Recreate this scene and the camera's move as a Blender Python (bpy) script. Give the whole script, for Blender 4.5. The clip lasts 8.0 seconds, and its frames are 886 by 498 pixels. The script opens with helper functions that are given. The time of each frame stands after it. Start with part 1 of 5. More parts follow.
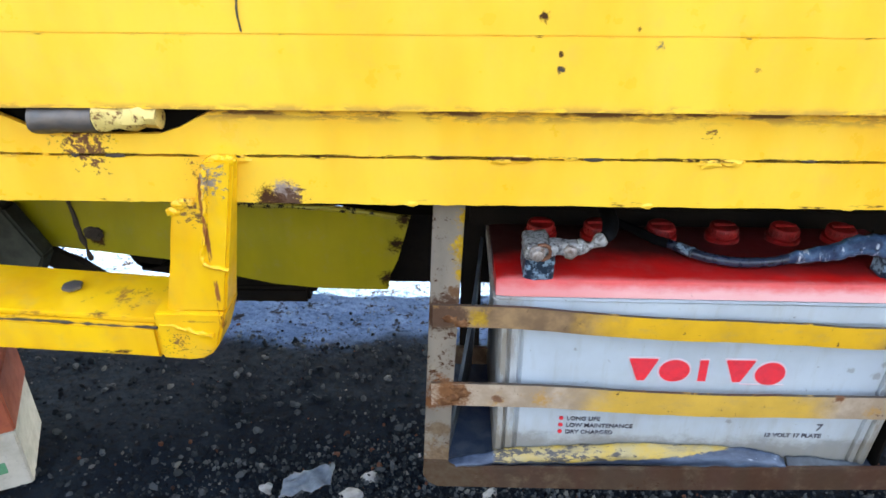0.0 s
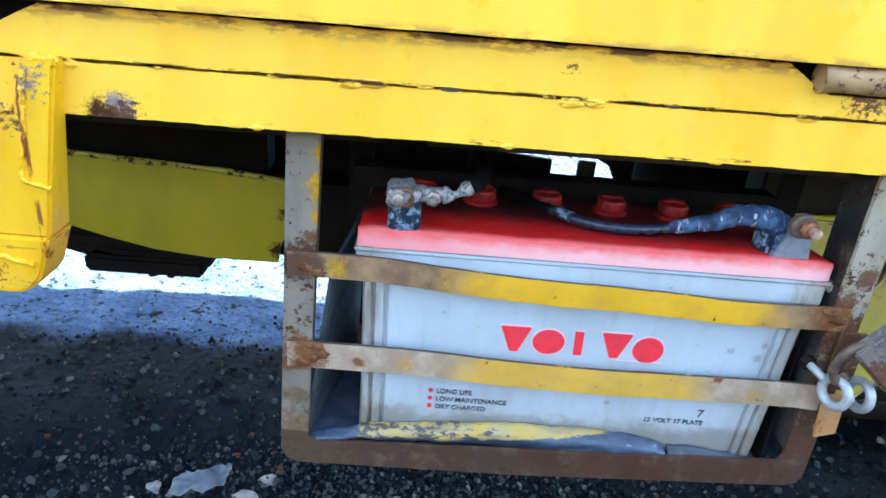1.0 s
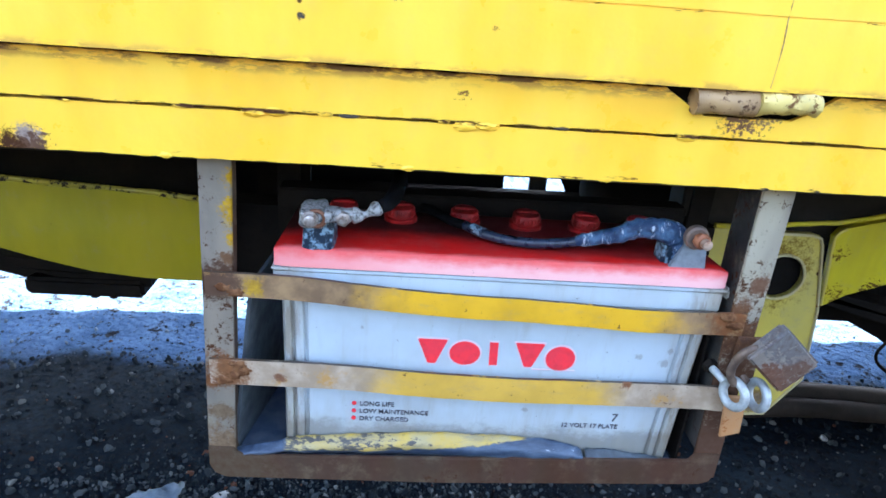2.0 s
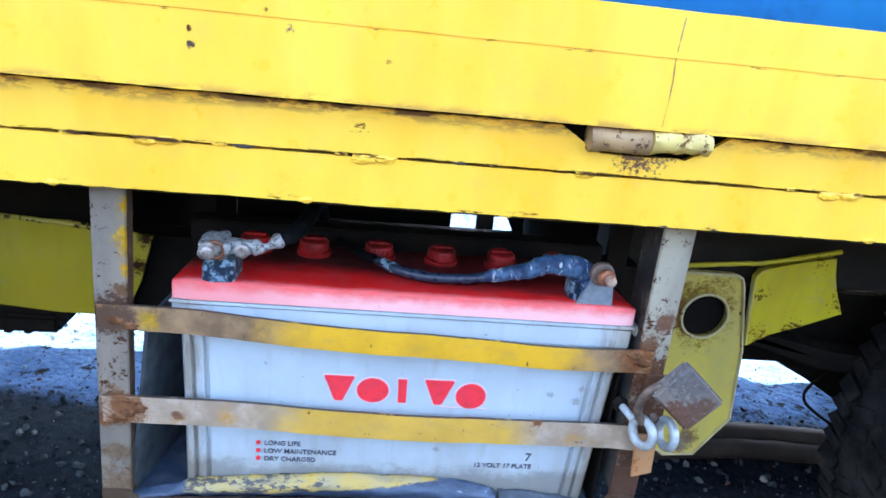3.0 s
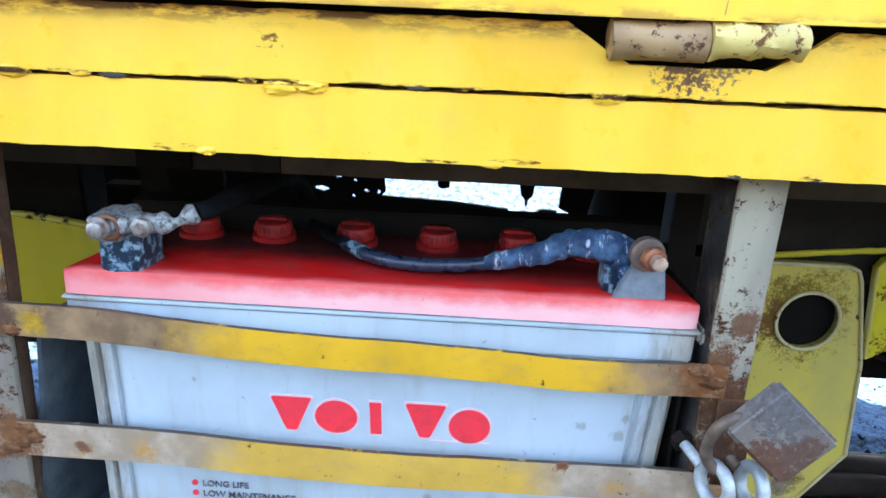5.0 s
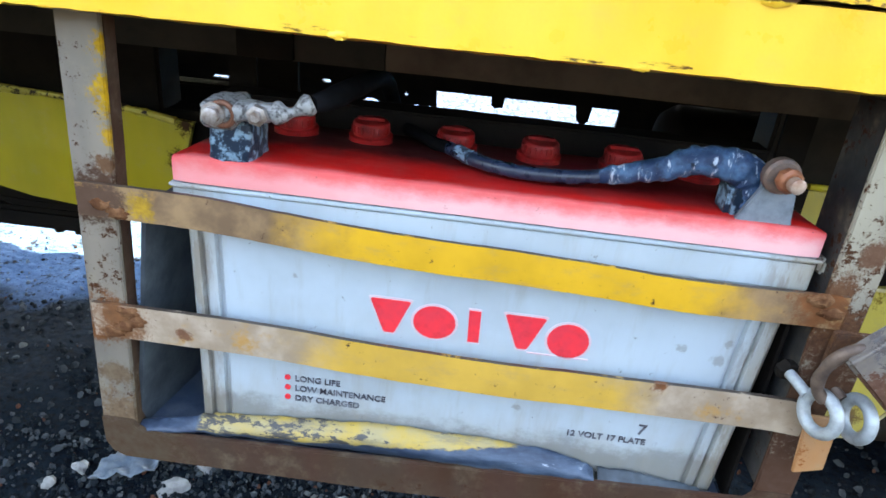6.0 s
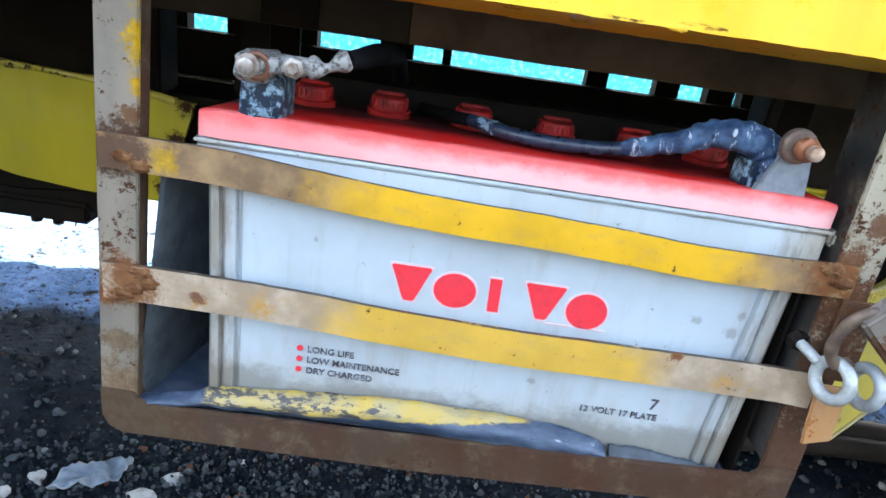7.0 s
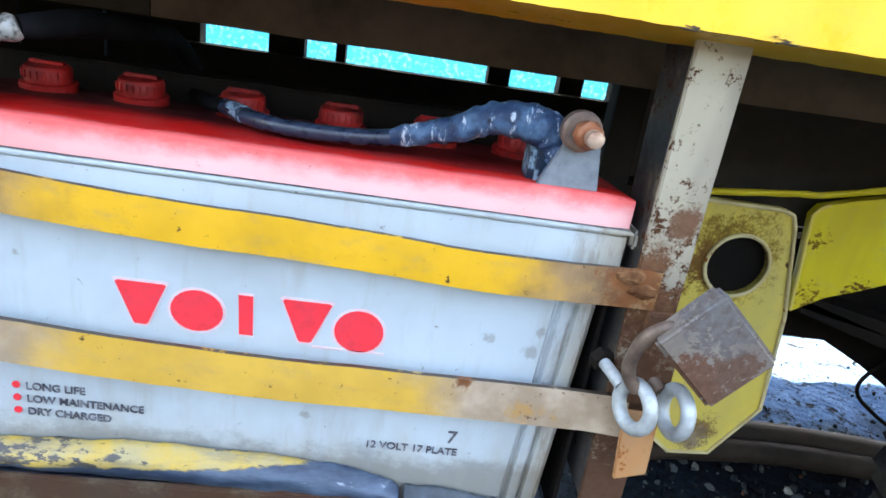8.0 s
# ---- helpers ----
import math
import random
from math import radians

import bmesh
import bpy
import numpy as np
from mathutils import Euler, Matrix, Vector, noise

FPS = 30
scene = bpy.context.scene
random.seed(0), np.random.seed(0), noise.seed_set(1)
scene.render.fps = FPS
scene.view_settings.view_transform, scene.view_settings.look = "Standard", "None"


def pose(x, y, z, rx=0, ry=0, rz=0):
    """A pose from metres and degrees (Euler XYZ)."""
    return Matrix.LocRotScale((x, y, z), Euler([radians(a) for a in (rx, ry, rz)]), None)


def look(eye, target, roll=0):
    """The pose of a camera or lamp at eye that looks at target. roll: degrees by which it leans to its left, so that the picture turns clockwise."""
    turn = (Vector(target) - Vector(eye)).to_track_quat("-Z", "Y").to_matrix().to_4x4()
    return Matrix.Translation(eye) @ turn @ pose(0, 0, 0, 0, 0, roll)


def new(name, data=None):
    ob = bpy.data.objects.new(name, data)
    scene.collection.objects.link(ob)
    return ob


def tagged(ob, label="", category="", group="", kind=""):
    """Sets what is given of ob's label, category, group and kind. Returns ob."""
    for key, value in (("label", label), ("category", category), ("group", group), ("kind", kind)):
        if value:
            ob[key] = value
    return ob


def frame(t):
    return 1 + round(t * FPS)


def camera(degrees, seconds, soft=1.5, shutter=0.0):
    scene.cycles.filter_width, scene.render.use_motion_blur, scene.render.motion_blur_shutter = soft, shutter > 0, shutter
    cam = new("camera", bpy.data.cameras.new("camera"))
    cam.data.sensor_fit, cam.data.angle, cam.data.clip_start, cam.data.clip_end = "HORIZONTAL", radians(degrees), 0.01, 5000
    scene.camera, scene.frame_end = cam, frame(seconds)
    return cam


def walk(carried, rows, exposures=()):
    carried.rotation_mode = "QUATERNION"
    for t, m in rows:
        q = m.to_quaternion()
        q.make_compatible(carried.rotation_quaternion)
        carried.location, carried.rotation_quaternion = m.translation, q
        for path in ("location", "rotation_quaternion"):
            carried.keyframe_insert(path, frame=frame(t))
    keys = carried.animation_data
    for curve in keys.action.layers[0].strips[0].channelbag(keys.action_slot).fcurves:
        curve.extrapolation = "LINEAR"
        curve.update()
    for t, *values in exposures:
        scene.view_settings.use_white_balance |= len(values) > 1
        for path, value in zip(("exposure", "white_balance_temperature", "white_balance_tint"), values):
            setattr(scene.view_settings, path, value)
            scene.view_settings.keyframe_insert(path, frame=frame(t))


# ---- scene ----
cam = camera(67.1, 8.0, soft=1.6)
PATH = [
    (0, (-0.044, -0.634, 1.219), (-0.070, 1.131, 0.279), 0.3),
    (0.2, (-0.029, -0.630, 1.185), (-0.024, 1.185, 0.343), 2.1),
    (0.5, (0.020, -0.600, 1.145), (0.040, 1.233, 0.347), 3.0),
    (0.7, (0.034, -0.605, 1.130), (0.038, 1.221, 0.316), 3.0),
    (1, (0.071, -0.634, 1.118), (0.138, 1.183, 0.284), 4.9),
    (1.2, (0.084, -0.646, 1.112), (0.207, 1.180, 0.304), 5.6),
    (1.5, (0.117, -0.663, 1.125), (0.249, 1.167, 0.329), 5.6),
    (1.7, (0.126, -0.660, 1.140), (0.244, 1.163, 0.325), 4.8),
    (2.8, (0.193, -0.660, 1.143), (0.378, 1.204, 0.444), 4.7),
    (3, (0.205, -0.659, 1.139), (0.427, 1.208, 0.457), 6.1),
    (3.2, (0.210, -0.654, 1.124), (0.482, 1.205, 0.437), 7.7),
    (3.5, (0.226, -0.643, 1.083), (0.449, 1.221, 0.393), 7.6),
    (3.7, (0.241, -0.607, 1.066), (0.398, 1.218, 0.262), 7.5),
    (4, (0.294, -0.551, 1.011), (0.456, 1.331, 0.354), 6.0),
    (4.2, (0.317, -0.528, 1.013), (0.423, 1.355, 0.346), 5.1),
    (5.3, (0.308, -0.480, 1.053), (0.234, 1.407, 0.394), 3.3),
    (5.5, (0.284, -0.479, 1.051), (0.208, 1.381, 0.320), 5.2),
    (5.7, (0.276, -0.480, 1.042), (0.175, 1.364, 0.273), 5.2),
    (6, (0.242, -0.480, 1.023), (0.166, 1.320, 0.155), 5.6),
    (6.2, (0.238, -0.492, 0.992), (0.131, 1.334, 0.181), 5.5),
    (6.5, (0.208, -0.494, 0.978), (0.193, 1.349, 0.202), 7.3),
    (6.7, (0.208, -0.500, 0.971), (0.177, 1.347, 0.207), 7.7),
    (7, (0.193, -0.508, 0.965), (0.239, 1.344, 0.212), 8.5),
    (7.2, (0.194, -0.510, 0.960), (0.295, 1.352, 0.242), 8.4),
    (7.5, (0.243, -0.489, 0.952), (0.415, 1.385, 0.273), 8.5),
    (7.7, (0.259, -0.477, 0.948), (0.420, 1.401, 0.277), 8.2),
    (8, (0.344, -0.423, 0.954), (0.519, 1.435, 0.235), 8.9),
]
EXPOSURES = [(0.0, 4.0, 9700, 17), (0.5, 4.06, 8100, 12), (1.0, 4.1, 7600, 11), (3.0, 4.21, 7000, 15), (4.0, 4.21, 7100, 14), (5.5, 4.17, 8050, 11), (6.5, 4.31, 8900, 13), (8.0, 4.36, 8850, 13)]
walk(cam, [(t, look(eye, target, roll)) for t, eye, target, roll in PATH], EXPOSURES)

# ---- light: the sun stands behind the truck, so the near side is in open shade ----
SUN_UP, SUN_TURN = 48.0, 6.0
world = bpy.data.worlds.new("sky")
scene.world = world
world.use_nodes = True
sky = world.node_tree.nodes.new("ShaderNodeTexSky")
sky.sky_type, sky.sun_disc = "NISHITA", False
sky.sun_elevation, sky.sun_rotation = radians(SUN_UP), radians(SUN_TURN)
world.node_tree.links.new(sky.outputs["Color"], world.node_tree.nodes["Background"].inputs["Color"])
world.node_tree.nodes["Background"].inputs["Strength"].default_value = 0.12
lamp = bpy.data.lights.new("sun", "SUN")
lamp.energy, lamp.angle, lamp.color = 4.0, radians(0.5), (1.0, 0.95, 0.88)
sun = new("sun", lamp)
a, e = radians(SUN_TURN), radians(SUN_UP)
toward = Vector((math.sin(a) * math.cos(e), math.cos(a) * math.cos(e), math.sin(e)))
sun.matrix_world = look(toward * 40, (0, 0, 0))


# ---- materials ----
class Nodes:
    """A short way to write a node tree."""

    def __init__(self, name):
        self.mat = bpy.data.materials.new(name)
        self.mat.use_nodes = True
        self.tree = self.mat.node_tree
        self.shader = self.tree.nodes["Principled BSDF"]
        self.coord = self.tree.nodes.new("ShaderNodeTexCoord").outputs["Object"]

    def put(self, socket, value):
        if isinstance(value, bpy.types.NodeSocket):
            self.tree.links.new(value, socket)
        elif isinstance(value, tuple) and len(value) == 3 and socket.type == "RGBA":
            socket.default_value = (*value, 1)
        else:
            socket.default_value = value

    def noise(self, scale, detail=4.0, rough=0.6, stretch=None, distortion=0.0):
        vec = self.coord
        if stretch:
            m = self.tree.nodes.new("ShaderNodeMapping")
            m.inputs["Scale"].default_value = stretch
            self.tree.links.new(vec, m.inputs["Vector"])
            vec = m.outputs["Vector"]
        n = self.tree.nodes.new("ShaderNodeTexNoise")
        n.inputs["Scale"].default_value = scale
        n.inputs["Detail"].default_value = detail
        n.inputs["Roughness"].default_value = rough
        n.inputs["Distortion"].default_value = distortion
        self.tree.links.new(vec, n.inputs["Vector"])
        return n.outputs["Fac"]

    def cells(self, scale, feature="F1"):
        n = self.tree.nodes.new("ShaderNodeTexVoronoi")
        n.feature = feature
        n.inputs["Scale"].default_value = scale
        self.tree.links.new(self.coord, n.inputs["Vector"])
        return n.outputs["Distance"]

    def ramp(self, value, low, high, a=0.0, b=1.0):
        n = self.tree.nodes.new("ShaderNodeMapRange")
        n.interpolation_type = "SMOOTHSTEP"
        self.put(n.inputs["Value"], value)
        for key, v in (("From Min", low), ("From Max", high), ("To Min", a), ("To Max", b)):
            n.inputs[key].default_value = v
        return n.outputs["Result"]

    def math(self, kind, a, b=0.0):
        n = self.tree.nodes.new("ShaderNodeMath")
        n.operation = kind
        self.put(n.inputs[0], a)
        self.put(n.inputs[1], b)
        return n.outputs["Value"]

    def mix(self, fac, a, b, kind="MIX"):
        n = self.tree.nodes.new("ShaderNodeMix")
        n.data_type, n.blend_type = "RGBA", kind
        self.put(n.inputs["Factor"], fac)
        self.put(n.inputs[6], a)
        self.put(n.inputs[7], b)
        return n.outputs[2]

    def near(self, place, radius, rough=0.5, scale=60.0):
        """1 close to a place and 0 past the radius, with a ragged edge."""
        n = self.tree.nodes.new("ShaderNodeVectorMath")
        n.operation = "DISTANCE"
        self.tree.links.new(self.coord, n.inputs[0])
        n.inputs[1].default_value = place
        d = self.math("DIVIDE", n.outputs["Value"], radius)
        wide = self.math("MULTIPLY", self.math("SUBTRACT", self.noise(max(0.9 / radius, 40.0), 9.0, 0.72), 0.5), 4.4 * rough)
        grit = self.math("MULTIPLY", self.math("SUBTRACT", self.noise(330.0, 6.0, 0.8), 0.5), 3.2 * rough)
        return self.ramp(self.math("ADD", self.math("ADD", d, wide), grit), 0.35, 0.85, 1.0, 0.0)

    def axis(self, name):
        n = self.tree.nodes.new("ShaderNodeSeparateXYZ")
        self.tree.links.new(self.coord, n.inputs["Vector"])
        return n.outputs[name]

    def bump(self, height, strength=0.3, distance=0.002):
        n = self.tree.nodes.new("ShaderNodeBump")
        n.inputs["Strength"].default_value = strength
        n.inputs["Distance"].default_value = distance
        self.tree.links.new(height, n.inputs["Height"])
        self.tree.links.new(n.outputs["Normal"], self.shader.inputs["Normal"])

    def done(self, color, rough=0.5, metal=0.0, specular=0.5):
        self.put(self.shader.inputs["Base Color"], color)
        self.put(self.shader.inputs["Roughness"], rough)
        self.put(self.shader.inputs["Metallic"], metal)
        self.put(self.shader.inputs["Specular IOR Level"], specular)
        return self.mat


RUST, RUST_DARK = (0.27, 0.088, 0.026), (0.062, 0.025, 0.012)


def painted(name, base, second, chips=0.66, dirt=0.25, rough=0.42, spots=(), streak=(3, 3, 1), wear=RUST_DARK, bands=(), speckles=()):
    """Brushed-on enamel over steel: uneven coats, small chips down to rust, dust, and rusted spots at given places."""
    n = Nodes(name)
    coat = n.mix(n.ramp(n.noise(5, 3, stretch=streak), 0.35, 0.7), base, second)
    coat = n.mix(n.math("MULTIPLY", n.ramp(n.noise(38, 6, 0.7), 0.5, 0.75), dirt), coat, (0.30, 0.25, 0.16))
    cluster = n.math("MULTIPLY", n.math("SUBTRACT", n.noise(13, 4), 0.5), 0.5)
    chip = n.ramp(n.math("ADD", n.noise(95, 9, 0.78), cluster), chips, chips + 0.05)
    color, bare = n.mix(chip, coat, wear), chip
    for place, radius, tone in spots:
        spot = n.near(place, radius)
        color, bare = n.mix(spot, color, n.mix(n.noise(120, 5), tone, RUST_DARK)), n.math("MAXIMUM", bare, spot)
    for place, radius, level, tone in speckles:
        far = n.tree.nodes.new("ShaderNodeVectorMath")
        far.operation = "DISTANCE"
        n.tree.links.new(n.coord, far.inputs[0])
        far.inputs[1].default_value = place
        close = n.ramp(n.math("DIVIDE", far.outputs["Value"], radius), 0.1, 1.0, 0.16, 0.0)
        dots = n.ramp(n.math("ADD", n.noise(210, 7, 0.72, stretch=(0.8, 1, 1)), close), level, level + 0.05)
        dots = n.math("MULTIPLY", dots, n.ramp(close, 0.0, 0.02))
        color, bare = n.mix(dots, color, n.mix(n.noise(160, 4), tone, RUST_DARK)), n.math("MAXIMUM", bare, dots)
    for axis, at, half, level, tone in bands:
        d = n.math("ABSOLUTE", n.math("SUBTRACT", n.math("ADD", n.axis(axis), n.math("MULTIPLY", n.math("SUBTRACT", n.noise(45, 4), 0.5), 0.8 * half)), at))
        along = n.ramp(n.noise(26, 7, 0.7, stretch=(1, 1, 4) if axis == "Z" else (4, 1, 1)), level, level + 0.08)
        worn = n.math("MULTIPLY", n.ramp(d, half * 0.4, half, 1.0, 0.0), along)
        color, bare = n.mix(worn, color, tone), n.math("MAXIMUM", bare, worn)
    n.bump(n.math("SUBTRACT", n.noise(55, 5, 0.55), n.math("MULTIPLY", chip, 0.6)), 0.35, 0.0015)
    gloss = n.ramp(bare, 0.0, 1.0, 0.5, 0.06)
    return n.done(color, n.math("MAXIMUM", n.ramp(n.noise(30, 4), 0.3, 0.7, rough - 0.1, rough + 0.18), n.math("MULTIPLY", bare, 0.8)), 0.0, gloss)


YELLOW = painted("yellow_body_paint", (0.94, 0.545, 0.050), (0.92, 0.475, 0.032), 0.80, 0.09, 0.36, spots=[
    ((-0.380, -0.05, 1.006), 0.008, RUST_DARK), ((-0.372, -0.05, 1.001), 0.008, (0.10, 0.05, 0.03)), ((-0.206, -0.045, 0.964), 0.020, (0.48, 0.38, 0.34)), ((-0.224, -0.045, 0.9555), 0.022, RUST_DARK), ((-0.206, -0.045, 0.9530), 0.022, RUST_DARK),
    ((0.046, -0.064, 1.100), 0.0045, RUST_DARK), ((0.047, -0.064, 1.088), 0.0062, (0.05, 0.065, 0.06)), ((0.128, -0.064, 1.108), 0.0050, (0.10, 0.14, 0.13)), ((0.108, -0.064, 1.121), 0.0035, RUST_DARK),
    ((0.03, -0.064, 1.130), 0.006, RUST_DARK), ((0.76, -0.05, 1.03), 0.02, RUST), ((0.212, -0.064, 1.088), 0.004, (0.40, 0.20, 0.05))],
    speckles=[((-0.385, -0.047, 1.012), 0.040, 0.60, (0.30, 0.13, 0.06)), ((-0.200, -0.045, 0.958), 0.024, 0.60, (0.16, 0.09, 0.06)), ((0.455, -0.047, 1.026), 0.030, 0.55, (0.30, 0.16, 0.09)), ((0.475, -0.047, 1.026), 0.024, 0.60, (0.42, 0.25, 0.12)),
              ((0.19, -0.047, 1.027), 0.012, 0.62, (0.45, 0.22, 0.05)), ((-0.28, -0.045, 0.985), 0.030, 0.66, (0.40, 0.18, 0.05))],
    # bands at 1.045: brown dirt plus painted shade below the drop side
    bands=[("Z", 1.1145, 0.0018, 0.56, RUST_DARK), ("Z", 1.0455, 0.0125, 0.44, (0.58, 0.31, 0.06)), ("Z", 1.0450, 0.0045, 0.50, (0.18, 0.09, 0.035)), ("Z", 0.9555, 0.004, 0.58, RUST_DARK),
           ("Z", 1.002, 0.0028, 0.47, RUST_DARK)])
# three near-black spots darken the left rail's end by the cage
LEMON = painted("lemon_chassis_paint", (0.39, 0.305, 0.006), (0.31, 0.26, 0.008), 0.72, 0.25, 0.45, spots=[
    ((0.895, 0.33, 0.655), 0.022, RUST_DARK), ((1.0, 0.335, 0.73), 0.035, RUST_DARK), ((0.94, 0.335, 0.70), 0.012, RUST_DARK), ((-0.128, 0.29, 0.735), 0.020, (0.012, 0.010, 0.008)), ((-0.145, 0.29, 0.672), 0.020, (0.012, 0.010, 0.008)), ((-0.118, 0.29, 0.775), 0.016, (0.015, 0.012, 0.008)), ((-0.60, 0.29, 0.74), 0.018, RUST_DARK)])
LEMON_ARM = painted("bright_lemon_paint", (0.58, 0.49, 0.010), (0.47, 0.37, 0.012), 0.69, 0.45, 0.45, wear=(0.10, 0.055, 0.012), speckles=[
    ((0.885, 0.325, 0.655), 0.040, 0.63, (0.24, 0.15, 0.02)), ((0.868, 0.325, 0.735), 0.030, 0.64, (0.26, 0.17, 0.02)), ((1.015, 0.325, 0.730), 0.040, 0.64, (0.16, 0.09, 0.02)), ((0.96, 0.325, 0.80), 0.030, 0.64, (0.24, 0.15, 0.02)), ((0.94, 0.325, 0.675), 0.030, 0.62, (0.16, 0.09, 0.02))])
RAIL_EDGE = painted("chipped_rail_edge", (0.42, 0.33, 0.02), (0.32, 0.26, 0.03), 0.52, 0.4, 0.5, wear=(0.03, 0.022, 0.016))
BUSH_RIM = painted("pale_worn_rim", (0.55, 0.48, 0.26), (0.42, 0.34, 0.16), 0.58, 0.4, 0.45, wear=RUST)
HANGER_PAINT = painted("dusty_cream_yellow_paint", (0.58, 0.455, 0.075), (0.48, 0.39, 0.095), 0.68, 0.40, 0.5, spots=[
    ((0.765, 0.32, 0.700), 0.085, (0.34, 0.24, 0.045)), ((0.740, 0.32, 0.690), 0.045, (0.24, 0.13, 0.035)), ((0.80, 0.32, 0.45), 0.03, (0.30, 0.20, 0.08)),
    ((0.79, 0.32, 0.435), 0.030, (0.30, 0.25, 0.17)), ((0.842, 0.32, 0.70), 0.007, RUST_DARK)])
STEP_PAINT = painted("step_yellow_paint", (0.85, 0.48, 0.014), (0.74, 0.36, 0.012), 0.69, 0.16, 0.42, spots=[
    ((-0.41, -0.06, 0.834), 0.009, (0.10, 0.05, 0.02))], speckles=[((-0.272, -0.062, 0.985), 0.030, 0.62, (0.42, 0.34, 0.26)), ((-0.29, -0.062, 0.95), 0.024, 0.63, (0.30, 0.16, 0.06)), ((-0.33, -0.062, 0.80), 0.03, 0.65, (0.36, 0.18, 0.05))],
    bands=[("Z", 0.831, 0.005, 0.54, (0.34, 0.15, 0.03)), ("X", -0.280, 0.003, 0.48, RUST), ("Z", 0.790, 0.005, 0.52, RUST_DARK)])
KNUCKLE = painted("clotted_hinge_paint", (0.66, 0.50, 0.16), (0.50, 0.34, 0.10), 0.57, 0.6, 0.5, wear=(0.18, 0.085, 0.035))
BARREL = painted("rusted_yellow_barrel", (0.38, 0.225, 0.095), (0.22, 0.125, 0.058), 0.53, 0.6, 0.55, wear=(0.09, 0.045, 0.025))
RACK_LEFT = painted("worn_rack_paint", (0.235, 0.195, 0.150), (0.150, 0.130, 0.107), 0.57, 0.35, 0.55, spots=[
    ((-0.030, -0.016, 0.890), 0.020, (0.72, 0.42, 0.02)), ((-0.026, -0.016, 0.925), 0.018, (0.72, 0.42, 0.02)), ((-0.031, -0.016, 0.86), 0.015, (0.70, 0.40, 0.03)), ((-0.05, -0.018, 0.812), 0.036, (0.085, 0.052, 0.038)),
    ((-0.040, -0.018, 0.838), 0.012, (0.20, 0.11, 0.06)), ((-0.058, -0.018, 0.64), 0.020, (0.22, 0.17, 0.11)), ((-0.058, -0.018, 0.695), 0.034, (0.27, 0.11, 0.045)), ((-0.062, -0.016, 0.585), 0.055, (0.26, 0.19, 0.12))])
RACK_RIGHT = painted("rusted_rack_paint", (0.34, 0.30, 0.22), (0.21, 0.18, 0.14), 0.55, 0.35, 0.6, spots=[
    ((0.540, -0.016, 0.835), 0.018, (0.20, 0.11, 0.07)), ((0.520, -0.016, 0.80), 0.030, (0.20, 0.10, 0.055)), ((0.53, -0.016, 0.765), 0.052, (0.22, 0.10, 0.05)), ((0.53, -0.016, 0.70), 0.110, (0.14, 0.070, 0.045)), ((0.53, -0.016, 0.59), 0.220, (0.095, 0.055, 0.040))])
# post paint darkened for the flange, whose side lies in shadow
FLANGE = painted("shaded_flange_paint", (0.020, 0.018, 0.017), (0.038, 0.036, 0.036), 0.58, 0.3, 0.6)
RACK_BASE = painted("brown_rack_paint", (0.056, 0.0195, 0.0085), (0.052, 0.027, 0.0135), 0.60, 0.25, 0.65, wear=(0.07, 0.035, 0.02), spots=[((-0.05, -0.016, 0.565), 0.085, (0.095, 0.076, 0.052))])


def strap_paint(name, start, end, tint, light, dark, marks):
    """Steel strap: yellow along its middle, bare beige primer and rust at both ends, a painted shadow line on top."""
    n = Nodes(name)
    x = n.math("ADD", n.axis("X"), n.math("MULTIPLY", n.math("SUBTRACT", n.noise(35, 5), 0.5), 0.10))
    inside = n.math("MULTIPLY", n.ramp(x, start - 0.02, start + 0.06), n.ramp(x, end - 0.03, end + 0.04, 1, 0))
    yellow = n.mix(n.ramp(n.noise(14, 4), 0.35, 0.7), tint, tuple(0.82 * c for c in tint))
    yellow = n.mix(n.math("MULTIPLY", n.ramp(n.noise(60, 7, 0.7, stretch=(0.5, 1, 1)), 0.50, 0.68), 0.45), yellow, (0.42, 0.27, 0.10))
    bare = n.mix(n.ramp(n.noise(30, 5), 0.35, 0.65), light, dark)
    bare = n.mix(n.ramp(n.noise(18, 6, 0.7), 0.56, 0.68), bare, (0.42, 0.22, 0.06))
    color = n.mix(inside, bare, yellow)
    color = n.mix(n.ramp(n.noise(110, 8, 0.75), 0.62, 0.67), color, RUST_DARK)
    geo = n.tree.nodes.new("ShaderNodeNewGeometry")
    split = n.tree.nodes.new("ShaderNodeSeparateXYZ")
    n.tree.links.new(geo.outputs["True Normal"], split.inputs["Vector"])
    # upward edge coloured dark, as a shadow line rather than wear
    worn = n.math("MULTIPLY", n.ramp(split.outputs["Z"], 0.5, 0.8), n.ramp(n.noise(30, 7, 0.7), 0.36, 0.46))
    color = n.mix(worn, color, (0.055, 0.040, 0.030))
    for place, radius, tone in marks:
        color = n.mix(n.near(place, radius), color, n.mix(n.noise(130, 5), tone, RUST_DARK))
    n.bump(n.noise(80, 5), 0.3, 0.001)
    return n.done(color, 0.45)


